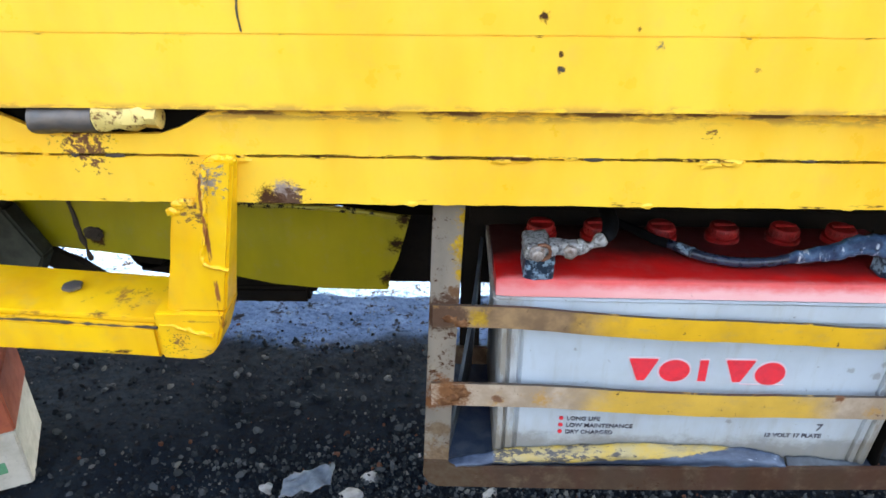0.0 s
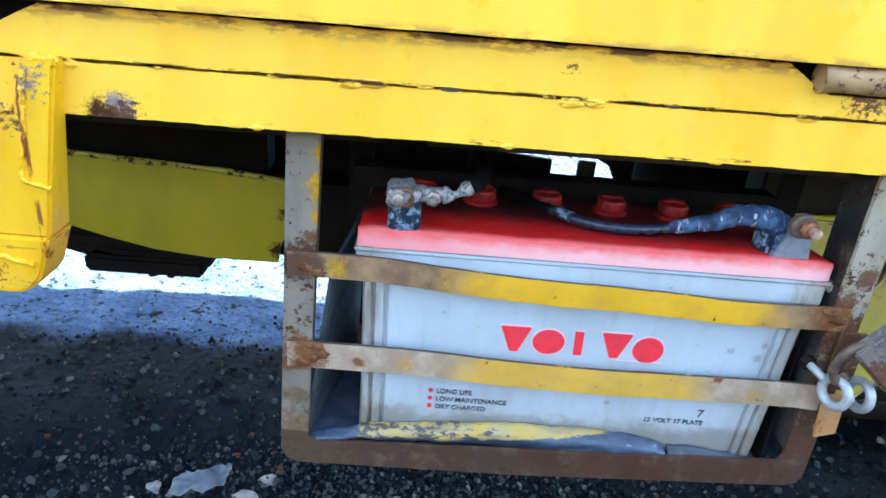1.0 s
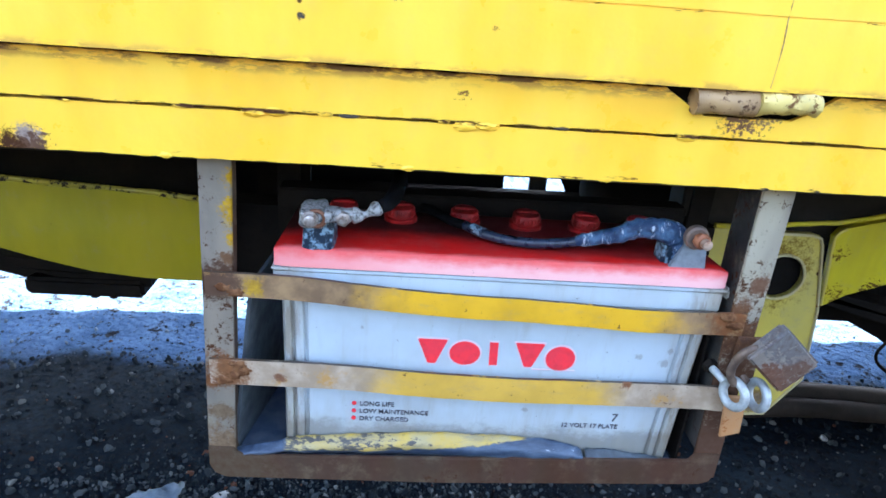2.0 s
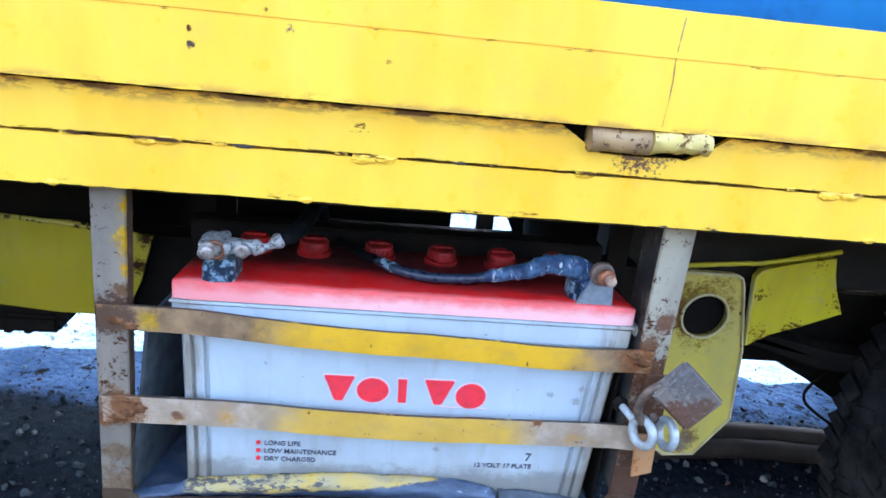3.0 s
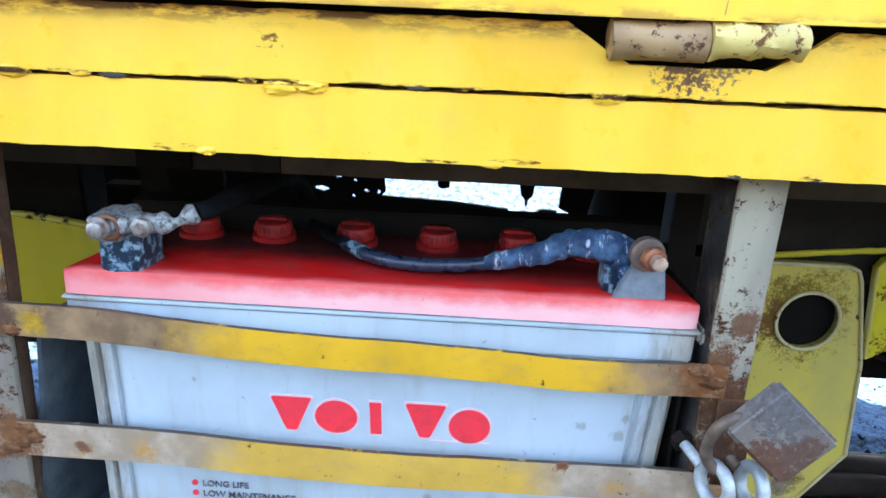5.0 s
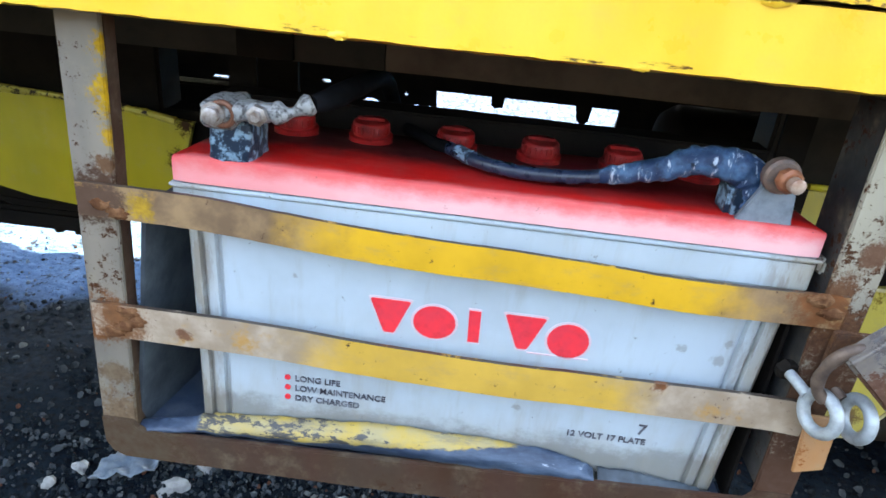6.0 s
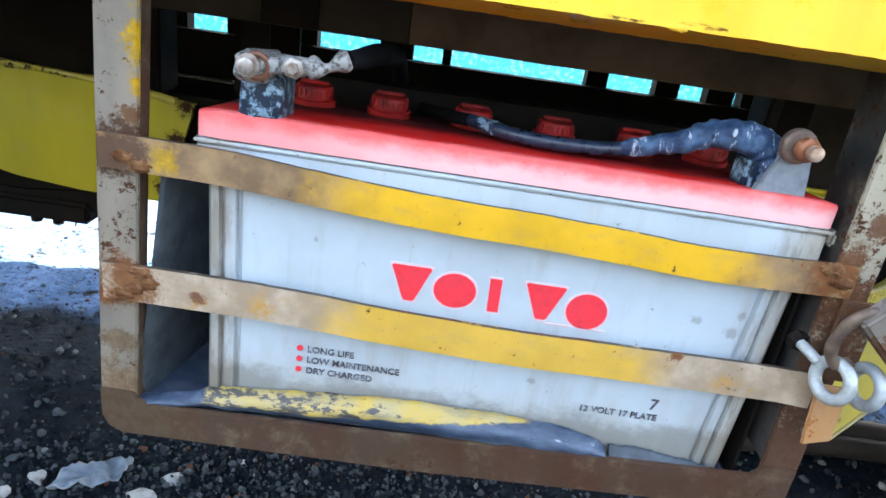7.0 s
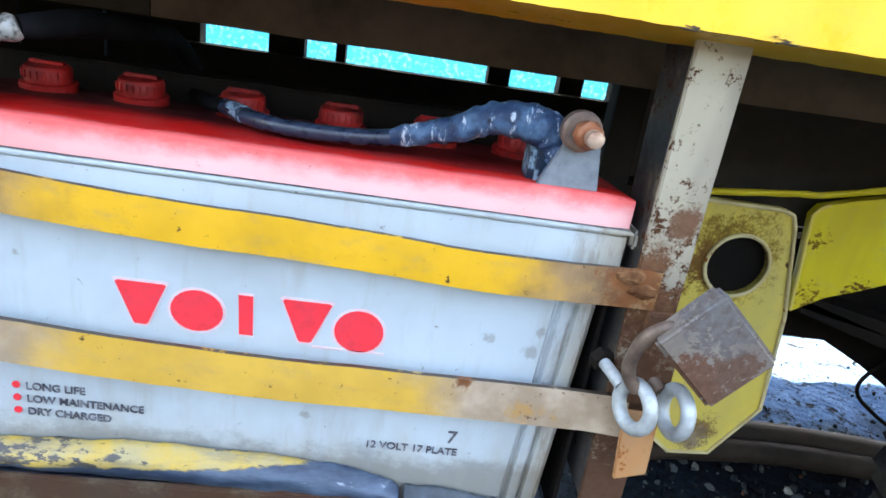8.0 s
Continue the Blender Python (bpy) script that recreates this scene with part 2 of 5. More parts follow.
STRAP_TOP = strap_paint("upper_strap_paint", 0.10, 0.44, (0.70, 0.37, 0.020), (0.33, 0.20, 0.10), (0.17, 0.10, 0.055), [((-0.05, -0.02, 0.806), 0.036, (0.115, 0.065, 0.042)), ((-0.015, -0.02, 0.806), 0.016, (0.72, 0.42, 0.03)), ((0.515, -0.02, 0.788), 0.035, RUST)])
STRAP_LOW = strap_paint("lower_strap_paint", 0.10, 0.39, (0.62, 0.36, 0.060), (0.46, 0.36, 0.27), (0.31, 0.225, 0.155), [((-0.045, -0.02, 0.697), 0.034, (0.30, 0.12, 0.045)), ((0.012, -0.02, 0.694), 0.009, (0.25, 0.11, 0.06)), ((0.41, -0.02, 0.700), 0.010, RUST)])


def plain(name, a, b, scale=20.0, rough=0.6, metal=0.0, bump=0.25, grain=90.0, low=0.35, high=0.7, distance=0.0015, gloss=0.4):
    n = Nodes(name)
    color = n.mix(n.ramp(n.noise(scale, 5), low, high), a, b)
    color = n.mix(n.math("MULTIPLY", n.ramp(n.noise(grain, 5), 0.5, 0.8), 0.35), color, tuple(0.4 * c for c in a))
    n.bump(n.noise(grain, 5), bump, distance)
    return n.done(color, n.ramp(n.noise(scale * 2, 3), 0.3, 0.7, rough - 0.08, rough + 0.1), metal, gloss)


def case_plastic():
    n = Nodes("milky_battery_case")
    color = n.mix(n.ramp(n.noise(9, 4), 0.35, 0.7), (0.425, 0.505, 0.555), (0.370, 0.430, 0.465))
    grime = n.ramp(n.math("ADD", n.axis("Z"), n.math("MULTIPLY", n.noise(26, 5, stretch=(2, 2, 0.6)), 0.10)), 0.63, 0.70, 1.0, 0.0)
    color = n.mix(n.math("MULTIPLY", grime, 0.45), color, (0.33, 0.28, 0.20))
    sides = n.math("ADD", n.axis("X"), n.math("MULTIPLY", n.noise(30, 5, stretch=(1, 1, 0.3)), 0.05))
    color = n.mix(n.ramp(sides, 0.045, 0.070, 0.6, 0.0), color, (0.33, 0.29, 0.23))
    color = n.mix(n.ramp(sides, 0.485, 0.525, 0.0, 0.75), color, (0.33, 0.28, 0.20))
    color = n.mix(n.ramp(n.noise(90, 9, 0.76), 0.63, 0.68), color, (0.13, 0.115, 0.10))
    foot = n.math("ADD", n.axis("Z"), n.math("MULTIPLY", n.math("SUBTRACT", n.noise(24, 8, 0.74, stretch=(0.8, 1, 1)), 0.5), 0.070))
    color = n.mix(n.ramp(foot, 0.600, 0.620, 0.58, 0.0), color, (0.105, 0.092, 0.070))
    streak = n.ramp(n.noise(24, 6, 0.65, stretch=(2.2, 1, 0.35)), 0.5, 0.75)
    color = n.mix(n.math("MULTIPLY", streak, 0.38), color, (0.30, 0.27, 0.22))
    ribs = n.ramp(n.noise(34, 7, 0.72, stretch=(2.4, 1, 0.5)), 0.47, 0.60)
    edge = n.math("ABSOLUTE", n.math("SUBTRACT", n.axis("X"), 0.252))
    color = n.mix(n.math("MULTIPLY", ribs, n.ramp(edge, 0.204, 0.236, 0.0, 0.6)), color, (0.20, 0.155, 0.105))
    for place, radius in (((0.462, 0, 0.732), 0.008), ((0.458, 0, 0.715), 0.012), ((0.425, 0, 0.722), 0.009), ((0.10, 0, 0.745), 0.005), ((0.30, 0, 0.640), 0.008)):
        color = n.mix(n.math("MULTIPLY", n.near(place, radius * 0.7, 0.5, 150), 0.55), color, (0.20, 0.18, 0.16))
    n.bump(n.noise(60, 5), 0.12, 0.001)
    n.put(n.shader.inputs["Subsurface Weight"], 0.15)
    n.put(n.shader.inputs["Subsurface Radius"], (0.01, 0.01, 0.01))
    return n.done(color, n.ramp(n.noise(20, 4), 0.3, 0.7, 0.32, 0.5))


def lid_plastic():
    n = Nodes("red_battery_lid")
    color = n.mix(n.ramp(n.noise(10, 4), 0.35, 0.7), (0.78, 0.016, 0.012), (0.66, 0.011, 0.010))
    dust = n.ramp(n.noise(40, 6, 0.7), 0.45, 0.8)
    color = n.mix(n.math("MULTIPLY", dust, 0.16), color, (0.55, 0.30, 0.27))
    # pale pink front edge, fading to red towards the top
    pale = n.mix(n.noise(22, 5), (0.84, 0.50, 0.50), (0.80, 0.38, 0.37))
    depth = n.math("ADD", n.axis("Y"), n.math("MULTIPLY", n.math("SUBTRACT", n.noise(16, 6, 0.65, stretch=(1.6, 1, 1)), 0.5), 0.026))
    color = n.mix(n.ramp(depth, -0.004, 0.010, 0.22, 0.0), color, pale)
    rise = n.math("ADD", n.axis("Z"), n.math("MULTIPLY", n.math("SUBTRACT", n.noise(18, 6, 0.7, stretch=(1.2, 1, 2)), 0.5), 0.022))
    front = n.math("MULTIPLY", n.ramp(n.axis("Y"), -0.0032, 0.0, 1.0, 0.0), n.ramp(rise, 0.824, 0.8400, 0.95, 0.0))
    side = n.ramp(n.math("ADD", n.axis("X"), n.math("MULTIPLY", n.noise(12, 4), 0.16)), 0.12, 0.30, 0.50, 1.0)
    color = n.mix(n.math("MULTIPLY", front, side), color, pale)
    # grime and the shade under the deck, both coloured into the lid's back
    grime_shade = n.math("ADD", n.axis("Y"), n.math("MULTIPLY", n.math("SUBTRACT", n.noise(11, 7, 0.7), 0.5), 0.085))
    color = n.mix(n.ramp(grime_shade, 0.034, 0.088, 0.0, 0.96), color, n.mix(n.noise(45, 5), (0.012, 0.008, 0.008), (0.050, 0.014, 0.012)))
    # shade round the cable painted as a deeper red on the right
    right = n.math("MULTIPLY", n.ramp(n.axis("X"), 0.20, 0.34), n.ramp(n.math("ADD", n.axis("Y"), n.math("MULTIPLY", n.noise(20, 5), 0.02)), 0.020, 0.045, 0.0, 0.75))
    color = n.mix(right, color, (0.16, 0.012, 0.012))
    color = n.mix(n.ramp(n.noise(60, 7, 0.75), 0.66, 0.70), color, (0.20, 0.05, 0.05))
    n.bump(n.noise(70, 5), 0.2, 0.001)
    return n.done(color, n.ramp(n.noise(18, 4), 0.3, 0.7, 0.40, 0.60), 0.0, 0.22)


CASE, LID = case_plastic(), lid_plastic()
CAP_RED = plain("red_cap_plastic", (0.34, 0.013, 0.012), (0.10, 0.007, 0.007), 45, 0.5, 0, 0.15, gloss=0.25)
MARK_RED = plain("red_print", (0.85, 0.035, 0.05), (0.75, 0.04, 0.06), 60, 0.5, 0, 0.05)
MARK_PINK = plain("faded_pink_print", (0.66, 0.44, 0.47), (0.58, 0.54, 0.57), 60, 0.5, 0, 0.05)
INK = plain("black_print", (0.03, 0.03, 0.045), (0.20, 0.21, 0.24), 140, 0.6, 0, 0.05)
LEAD = plain("oxidised_lead", (0.30, 0.305, 0.30), (0.055, 0.053, 0.053), 210, 0.5, 0.15, 0.9, low=0.44, high=0.66)
GREASED = plain("greased_lead", (0.007, 0.020, 0.040), (0.18, 0.30, 0.39), 140, 0.45, 0.1, 0.8, low=0.47, high=0.60, gloss=0.3)
COPPER_RUST = plain("rusted_brass_bolt", (0.22, 0.085, 0.045), (0.10, 0.05, 0.035), 120, 0.5, 0.3, 0.4)
BOLT = plain("bright_bolt", (0.40, 0.37, 0.35), (0.20, 0.14, 0.11), 120, 0.4, 0.5, 0.3)
WASHER = plain("tan_stained_washer", (0.19, 0.12, 0.09), (0.10, 0.075, 0.065), 70, 0.5, 0.2, 0.4)
NUT = plain("orange_rusted_nut", (0.30, 0.105, 0.050), (0.11, 0.045, 0.025), 90, 0.45, 0.2, 0.4)
NUT_END = plain("pale_rusted_thread", (0.48, 0.34, 0.26), (0.26, 0.13, 0.08), 120, 0.45, 0.3, 0.4)
LUG = plain("grey_lead_lug", (0.22, 0.26, 0.30), (0.15, 0.18, 0.21), 70, 0.5, 0.25, 0.3)
CABLE = plain("black_cable_rubber", (0.006, 0.013, 0.030), (0.020, 0.036, 0.066), 60, 0.30, 0, 0.2, gloss=0.45)
# darker copy of the cable rubber, with the shade at the back in it
CABLE_DARK = plain("shaded_cable_rubber", (0.004, 0.0045, 0.005), (0.008, 0.0085, 0.010), 60, 0.9, 0, 0.2, gloss=0.02)


def tape_cloth():
    """Wound tape: dark blue-black with pale scuffs across the winding."""
    n = Nodes("blue_black_tape")
    color = n.mix(n.ramp(n.noise(55, 5), 0.38, 0.66), (0.010, 0.032, 0.080), (0.055, 0.135, 0.240))
    color = n.mix(n.ramp(n.noise(85, 7, 0.75, stretch=(1.9, 1, 0.35)), 0.565, 0.62), color, (0.38, 0.46, 0.54))
    color = n.mix(n.ramp(n.noise(150, 5, 0.7), 0.60, 0.70), color, (0.010, 0.018, 0.035))
    n.bump(n.noise(170, 5), 0.9, 0.0015)
    return n.done(color, 0.5, 0.0, 0.3)


TAPE = tape_cloth()
TRAY_GREY = plain("grey_sheet_metal", (0.070, 0.092, 0.108), (0.036, 0.046, 0.056), 18, 0.55, 0.15, 0.3)
TRAY_BLUE = plain("blue_grey_sheet_metal", (0.035, 0.058, 0.100), (0.10, 0.13, 0.17), 45, 0.5, 0.2, 0.5)


def lip_paint():
    """Rolled tray edge: bare blue-grey steel below, torn yellow paint along its upper part."""
    n = Nodes("torn_tray_paint")
    steel = n.mix(n.ramp(n.noise(32, 6, stretch=(0.5, 1, 2)), 0.35, 0.68), (0.012, 0.026, 0.052), (0.07, 0.11, 0.165))
    steel = n.mix(n.ramp(n.noise(60, 6, 0.7, stretch=(0.4, 1, 2)), 0.62, 0.70), steel, (0.28, 0.33, 0.38))
    yellow = n.mix(n.ramp(n.noise(28, 5), 0.35, 0.65), (0.44, 0.285, 0.045), (0.33, 0.26, 0.12))
    yellow = n.mix(n.math("MULTIPLY", n.ramp(n.noise(48, 7, 0.72, stretch=(0.35, 1, 2.2)), 0.47, 0.60), 0.6), yellow, (0.16, 0.14, 0.09))
    edge = n.math("SUBTRACT", n.axis("Z"), n.math("ADD", n.math("MULTIPLY", n.math("POWER", n.axis("X"), 2.0), 0.21), 0.5860))
    edge = n.math("ADD", edge, n.math("MULTIPLY", n.math("SUBTRACT", n.noise(42, 8, 0.72, stretch=(0.6, 1, 1.6)), 0.5), 0.013))
    ends = n.math("MULTIPLY", n.ramp(n.axis("X"), 0.010, 0.016), n.ramp(n.math("ADD", n.axis("X"), n.math("MULTIPLY", n.noise(30, 5), 0.05)), 0.340, 0.365, 1.0, 0.0))
    paint = n.math("MULTIPLY", n.ramp(edge, -0.0006, 0.0012), ends)
    torn = n.math("ADD", n.noise(75, 8, 0.75, stretch=(0.55, 1, 1.7)), n.ramp(n.axis("X"), 0.12, 0.24, 0.055, -0.06))
    chips = n.ramp(torn, 0.545, 0.585, 1.0, 0.0)
    color = n.mix(n.math("MULTIPLY", paint, chips), n.mix(paint, steel, (0.055, 0.050, 0.045)), yellow)
    n.bump(n.math("ADD", n.noise(60, 6), n.math("MULTIPLY", paint, 0.5)), 0.5, 0.0015)
    return n.done(color, 0.48, 0.05)


TRAY_LIP = lip_paint()
LOCK = painted("rusted_padlock_steel", (0.150, 0.128, 0.112), (0.125, 0.100, 0.086), 0.66, 0.35, 0.55, wear=(0.10, 0.07, 0.055), streak=(6, 6, 6),
               speckles=[((0.550, -0.069, 0.746), 0.034, 0.50, (0.165, 0.088, 0.064)), ((0.572, -0.069, 0.757), 0.030, 0.56, (0.145, 0.095, 0.075)), ((0.556, -0.069, 0.795), 0.034, 0.50, (0.165, 0.180, 0.185))])
SHACKLE = plain("rusted_shackle_steel", (0.17, 0.115, 0.085), (0.09, 0.062, 0.050), 60, 0.55, 0.3, 0.5)
SCAB = plain("flaking_rust", (0.095, 0.036, 0.016), (0.22, 0.105, 0.05), 90, 0.9, 0, 0.9, 160, gloss=0.1)
ZINC = plain("white_zinc_steel", (0.40, 0.44, 0.45), (0.26, 0.28, 0.28), 70, 0.4, 0.2, 0.2)
TAB = painted("orange_rust_tab", (0.44, 0.19, 0.06), (0.34, 0.18, 0.09), 0.60, 0.4, 0.6, wear=RUST)
PIVOT_GREY = plain("grey_hinge_steel", (0.10, 0.095, 0.09), (0.16, 0.13, 0.11), 60, 0.5, 0.4, 0.4)
# near-black: holds the deep shade under the deck and in recesses
UNDER = plain("near_black_steel", (0.007, 0.0065, 0.006), (0.014, 0.011, 0.009), 14, 0.8, 0, 0.4, 60, gloss=0.06)
STRINGER = plain("brown_grimy_steel", (0.078, 0.062, 0.050), (0.040, 0.032, 0.026), 12, 0.8, 0, 0.5, 50, gloss=0.08)
CHANNEL = plain("grey_grimy_channel", (0.022, 0.021, 0.019), (0.038, 0.033, 0.028), 10, 0.8, 0, 0.5, 50, gloss=0.08)
RUBBER = plain("muddy_tyre_rubber", (0.010, 0.010, 0.011), (0.030, 0.029, 0.028), 16, 0.9, 0, 0.9, 45, distance=0.006, gloss=0.04)
WET = plain("dark_pressed_rubber", (0.022, 0.017, 0.015), (0.046, 0.035, 0.029), 9, 0.75, 0, 0.5, 30, gloss=0.15)
STONE_WHITE = plain("pale_stone", (0.34, 0.345, 0.34), (0.20, 0.20, 0.20), 35, 0.8, 0, 0.6, 60, distance=0.004)
SCRAP = plain("crumpled_white_plastic", (0.24, 0.29, 0.34), (0.12, 0.17, 0.22), 30, 0.45, 0, 0.4)
TARP = plain("blue_tarpaulin", (0.02, 0.36, 0.90), (0.02, 0.29, 0.80), 6, 0.45, 0, 0.4, 40)
BOX_RED = plain("faded_red_board", (0.42, 0.10, 0.05), (0.32, 0.08, 0.05), 20, 0.8, 0, 0.3)
BOX_WHITE = plain("dirty_white_board", (0.52, 0.50, 0.44), (0.40, 0.38, 0.32), 18, 0.8, 0, 0.3)
BOX_GREEN = plain("green_print", (0.06, 0.30, 0.16), (0.08, 0.26, 0.15), 30, 0.8, 0, 0.1)
WALL_DARK = plain("unseen_dark_wall", (0.035, 0.037, 0.035), (0.055, 0.057, 0.052), 1.5, 0.9, 0, 0.4, 30, gloss=0.1)
WALL_TURQUOISE = plain("turquoise_wash", (0.012, 0.38, 0.33), (0.32, 0.70, 0.66), 26, 0.85, 0, 0.4, 40, low=0.48, high=0.68)


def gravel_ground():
    n = Nodes("shade_toned_gravel")
    # near ground is dark: the shade under the truck is in its colour
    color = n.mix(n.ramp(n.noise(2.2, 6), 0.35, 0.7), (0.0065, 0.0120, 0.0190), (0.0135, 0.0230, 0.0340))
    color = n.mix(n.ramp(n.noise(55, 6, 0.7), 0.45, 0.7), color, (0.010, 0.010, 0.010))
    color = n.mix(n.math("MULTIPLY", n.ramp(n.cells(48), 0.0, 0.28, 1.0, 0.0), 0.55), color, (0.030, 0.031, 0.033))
    # farther ground is paler, with the blue of open shade in its colour
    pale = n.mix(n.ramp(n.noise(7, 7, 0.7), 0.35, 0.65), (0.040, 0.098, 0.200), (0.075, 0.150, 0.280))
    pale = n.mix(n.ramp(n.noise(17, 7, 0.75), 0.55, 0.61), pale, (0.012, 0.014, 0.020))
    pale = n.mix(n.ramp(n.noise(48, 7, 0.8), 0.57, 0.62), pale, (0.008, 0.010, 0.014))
    # dark flecks, drawn out in depth, on the farther ground
    flecks = n.math("MULTIPLY", n.ramp(n.noise(9, 8, 0.78, stretch=(3.0, 1, 1)), 0.485, 0.53), n.ramp(n.axis("Y"), 2.4, 3.2))
    pale = n.mix(flecks, pale, (0.020, 0.032, 0.052))
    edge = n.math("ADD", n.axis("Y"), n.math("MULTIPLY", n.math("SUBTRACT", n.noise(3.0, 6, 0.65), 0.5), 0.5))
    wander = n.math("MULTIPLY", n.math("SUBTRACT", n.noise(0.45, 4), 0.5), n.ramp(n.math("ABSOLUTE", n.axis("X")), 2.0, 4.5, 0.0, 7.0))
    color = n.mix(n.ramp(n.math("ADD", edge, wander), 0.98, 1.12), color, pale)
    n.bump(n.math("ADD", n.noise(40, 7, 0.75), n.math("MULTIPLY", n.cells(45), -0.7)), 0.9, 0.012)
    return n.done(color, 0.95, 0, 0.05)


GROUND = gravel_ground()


# ---- building helpers ----
def thing(name, place, label, category, group="", kind=""):
    ob = new(name)
    ob.location = place
    ob.empty_display_size = 0.05
    return tagged(ob, label, category, group, kind)


def part(name, bm, material, parent=None, label="", smooth=False):
    """Links a bmesh, written in world coordinates, as one mesh under a thing or under a part."""
    mesh = bpy.data.meshes.new(name)
    for f in bm.faces:
        f.smooth = True
    bm.to_mesh(mesh)
    bm.free()
    if not smooth:
        mesh.set_sharp_from_angle(angle=radians(38))
    mesh.materials.append(material)
    ob = new(name, mesh)
    if parent is not None:
        ob.parent = parent
        if parent.type == "EMPTY":
            ob.matrix_parent_inverse = Matrix.Translation(-Vector(parent.location))
    return tagged(ob, label)


def hexa(corners, bevel=0.0, segments=2):
    """A block from its eight corners: four below, four above, each going round."""
    bm = bmesh.new()
    v = [bm.verts.new(c) for c in corners]
    for ids in ((3, 2, 1, 0), (4, 5, 6, 7), (0, 1, 5, 4), (1, 2, 6, 5), (2, 3, 7, 6), (3, 0, 4, 7)):
        bm.faces.new([v[i] for i in ids])
    if bevel:
        bmesh.ops.bevel(bm, geom=bm.edges[:], offset=bevel, segments=segments, affect="EDGES", clamp_overlap=True)
    bmesh.ops.recalc_face_normals(bm, faces=bm.faces[:])
    return bm


def box(x0, x1, y0, y1, z0, z1, bevel=0.0, segments=2):
    return hexa([(x0, y0, z0), (x1, y0, z0), (x1, y1, z0), (x0, y1, z0), (x0, y0, z1), (x1, y0, z1), (x1, y1, z1), (x0, y1, z1)], bevel, segments)


def slab(outline, y0, y1, bevel=0.0):
    """A plate with an outline in x and z, between two depths."""
    bm = bmesh.new()
    front = [bm.verts.new((x, y0, z)) for x, z in outline]
    back = [bm.verts.new((x, y1, z)) for x, z in outline]
    bm.faces.new(front)
    bm.faces.new(back[::-1])
    for i in range(len(outline)):
        j = (i + 1) % len(outline)
        bm.faces.new((front[j], front[i], back[i], back[j]))
    bmesh.ops.recalc_face_normals(bm, faces=bm.faces[:])
    if bevel:
        bmesh.ops.bevel(bm, geom=[e for e in bm.edges if e.calc_face_angle(0) > 0.6], offset=bevel, segments=2, affect="EDGES", clamp_overlap=True)
    return bm


def perforated(outline, holes, y0, y1):
    """A plate with an outline in x and z and any number of holes through it, each an outline of its own."""
    bm = bmesh.new()
    loops = {}
    for y in (y0, y1):
        edges = []
        for key, loop in enumerate([outline] + holes):
            vs = [bm.verts.new((x, y, z)) for x, z in loop]
            loops[key, y] = vs
            edges += [bm.edges.new((vs[i], vs[(i + 1) % len(vs)])) for i in range(len(vs))]
        bmesh.ops.triangle_fill(bm, edges=edges, use_beauty=True)
    for key in range(len(holes) + 1):
        a, b = loops[key, y0], loops[key, y1]
        for i in range(len(a)):
            j = (i + 1) % len(a)
            bm.faces.new((a[i], a[j], b[j], b[i]))
    bmesh.ops.recalc_face_normals(bm, faces=bm.faces[:])
    return bm


def ring(cx, cz, rx, rz, sides=28, wobble=0.0):
    out = []
    for k in range(sides):
        a = 2 * math.pi * k / sides
        r = 1 + wobble * noise.noise(Vector((cx * 90 + 2 * math.cos(a), cz * 90 + 2 * math.sin(a), 4)))
        out.append((cx + rx * r * math.cos(a), cz + rz * r * math.sin(a)))
    return out


def smooth_line(points, steps=6):
    """A Catmull-Rom line through points."""
    pts = [Vector(p) for p in points]
    pts = [2 * pts[0] - pts[1]] + pts + [2 * pts[-1] - pts[-2]]
    out = []
    for i in range(1, len(pts) - 2):
        a, b, c, d = pts[i - 1:i + 3]
        for k in range(steps):
            t = k / steps
            out.append(0.5 * (2 * b + (c - a) * t + (2 * a - 5 * b + 4 * c - d) * t * t + (3 * b - a - 3 * c + d) * t ** 3))
    out.append(pts[-2])
    return out


def tube(points, radius, sides=12, steps=6, wobble=0.0, scale=80.0):
    """A round bar along a line; radius: one number or a function of 0 to 1."""
    line = smooth_line(points, steps)
    bm = bmesh.new()
    rings = []
    normal = None
    for i, p in enumerate(line):
        way = (line[min(i + 1, len(line) - 1)] - line[max(i - 1, 0)]).normalized()
        if normal is None:
            normal = way.orthogonal().normalized()
        normal = (normal - way * normal.dot(way)).normalized()
        side = way.cross(normal)
        r = radius(i / (len(line) - 1)) if callable(radius) else radius
        ring = []
        for k in range(sides):
            a = 2 * math.pi * k / sides
            d = normal * math.cos(a) + side * math.sin(a)
            q = p + d * r
            if wobble:
                q += d * wobble * noise.noise(q * scale)
            ring.append(bm.verts.new(q))
        rings.append(ring)
    for a, b in zip(rings, rings[1:]):
        for k in range(sides):
            bm.faces.new((a[k], a[(k + 1) % sides], b[(k + 1) % sides], b[k]))
    bm.faces.new(rings[0][::-1])
    bm.faces.new(rings[-1])
    bmesh.ops.recalc_face_normals(bm, faces=bm.faces[:])
    return bm


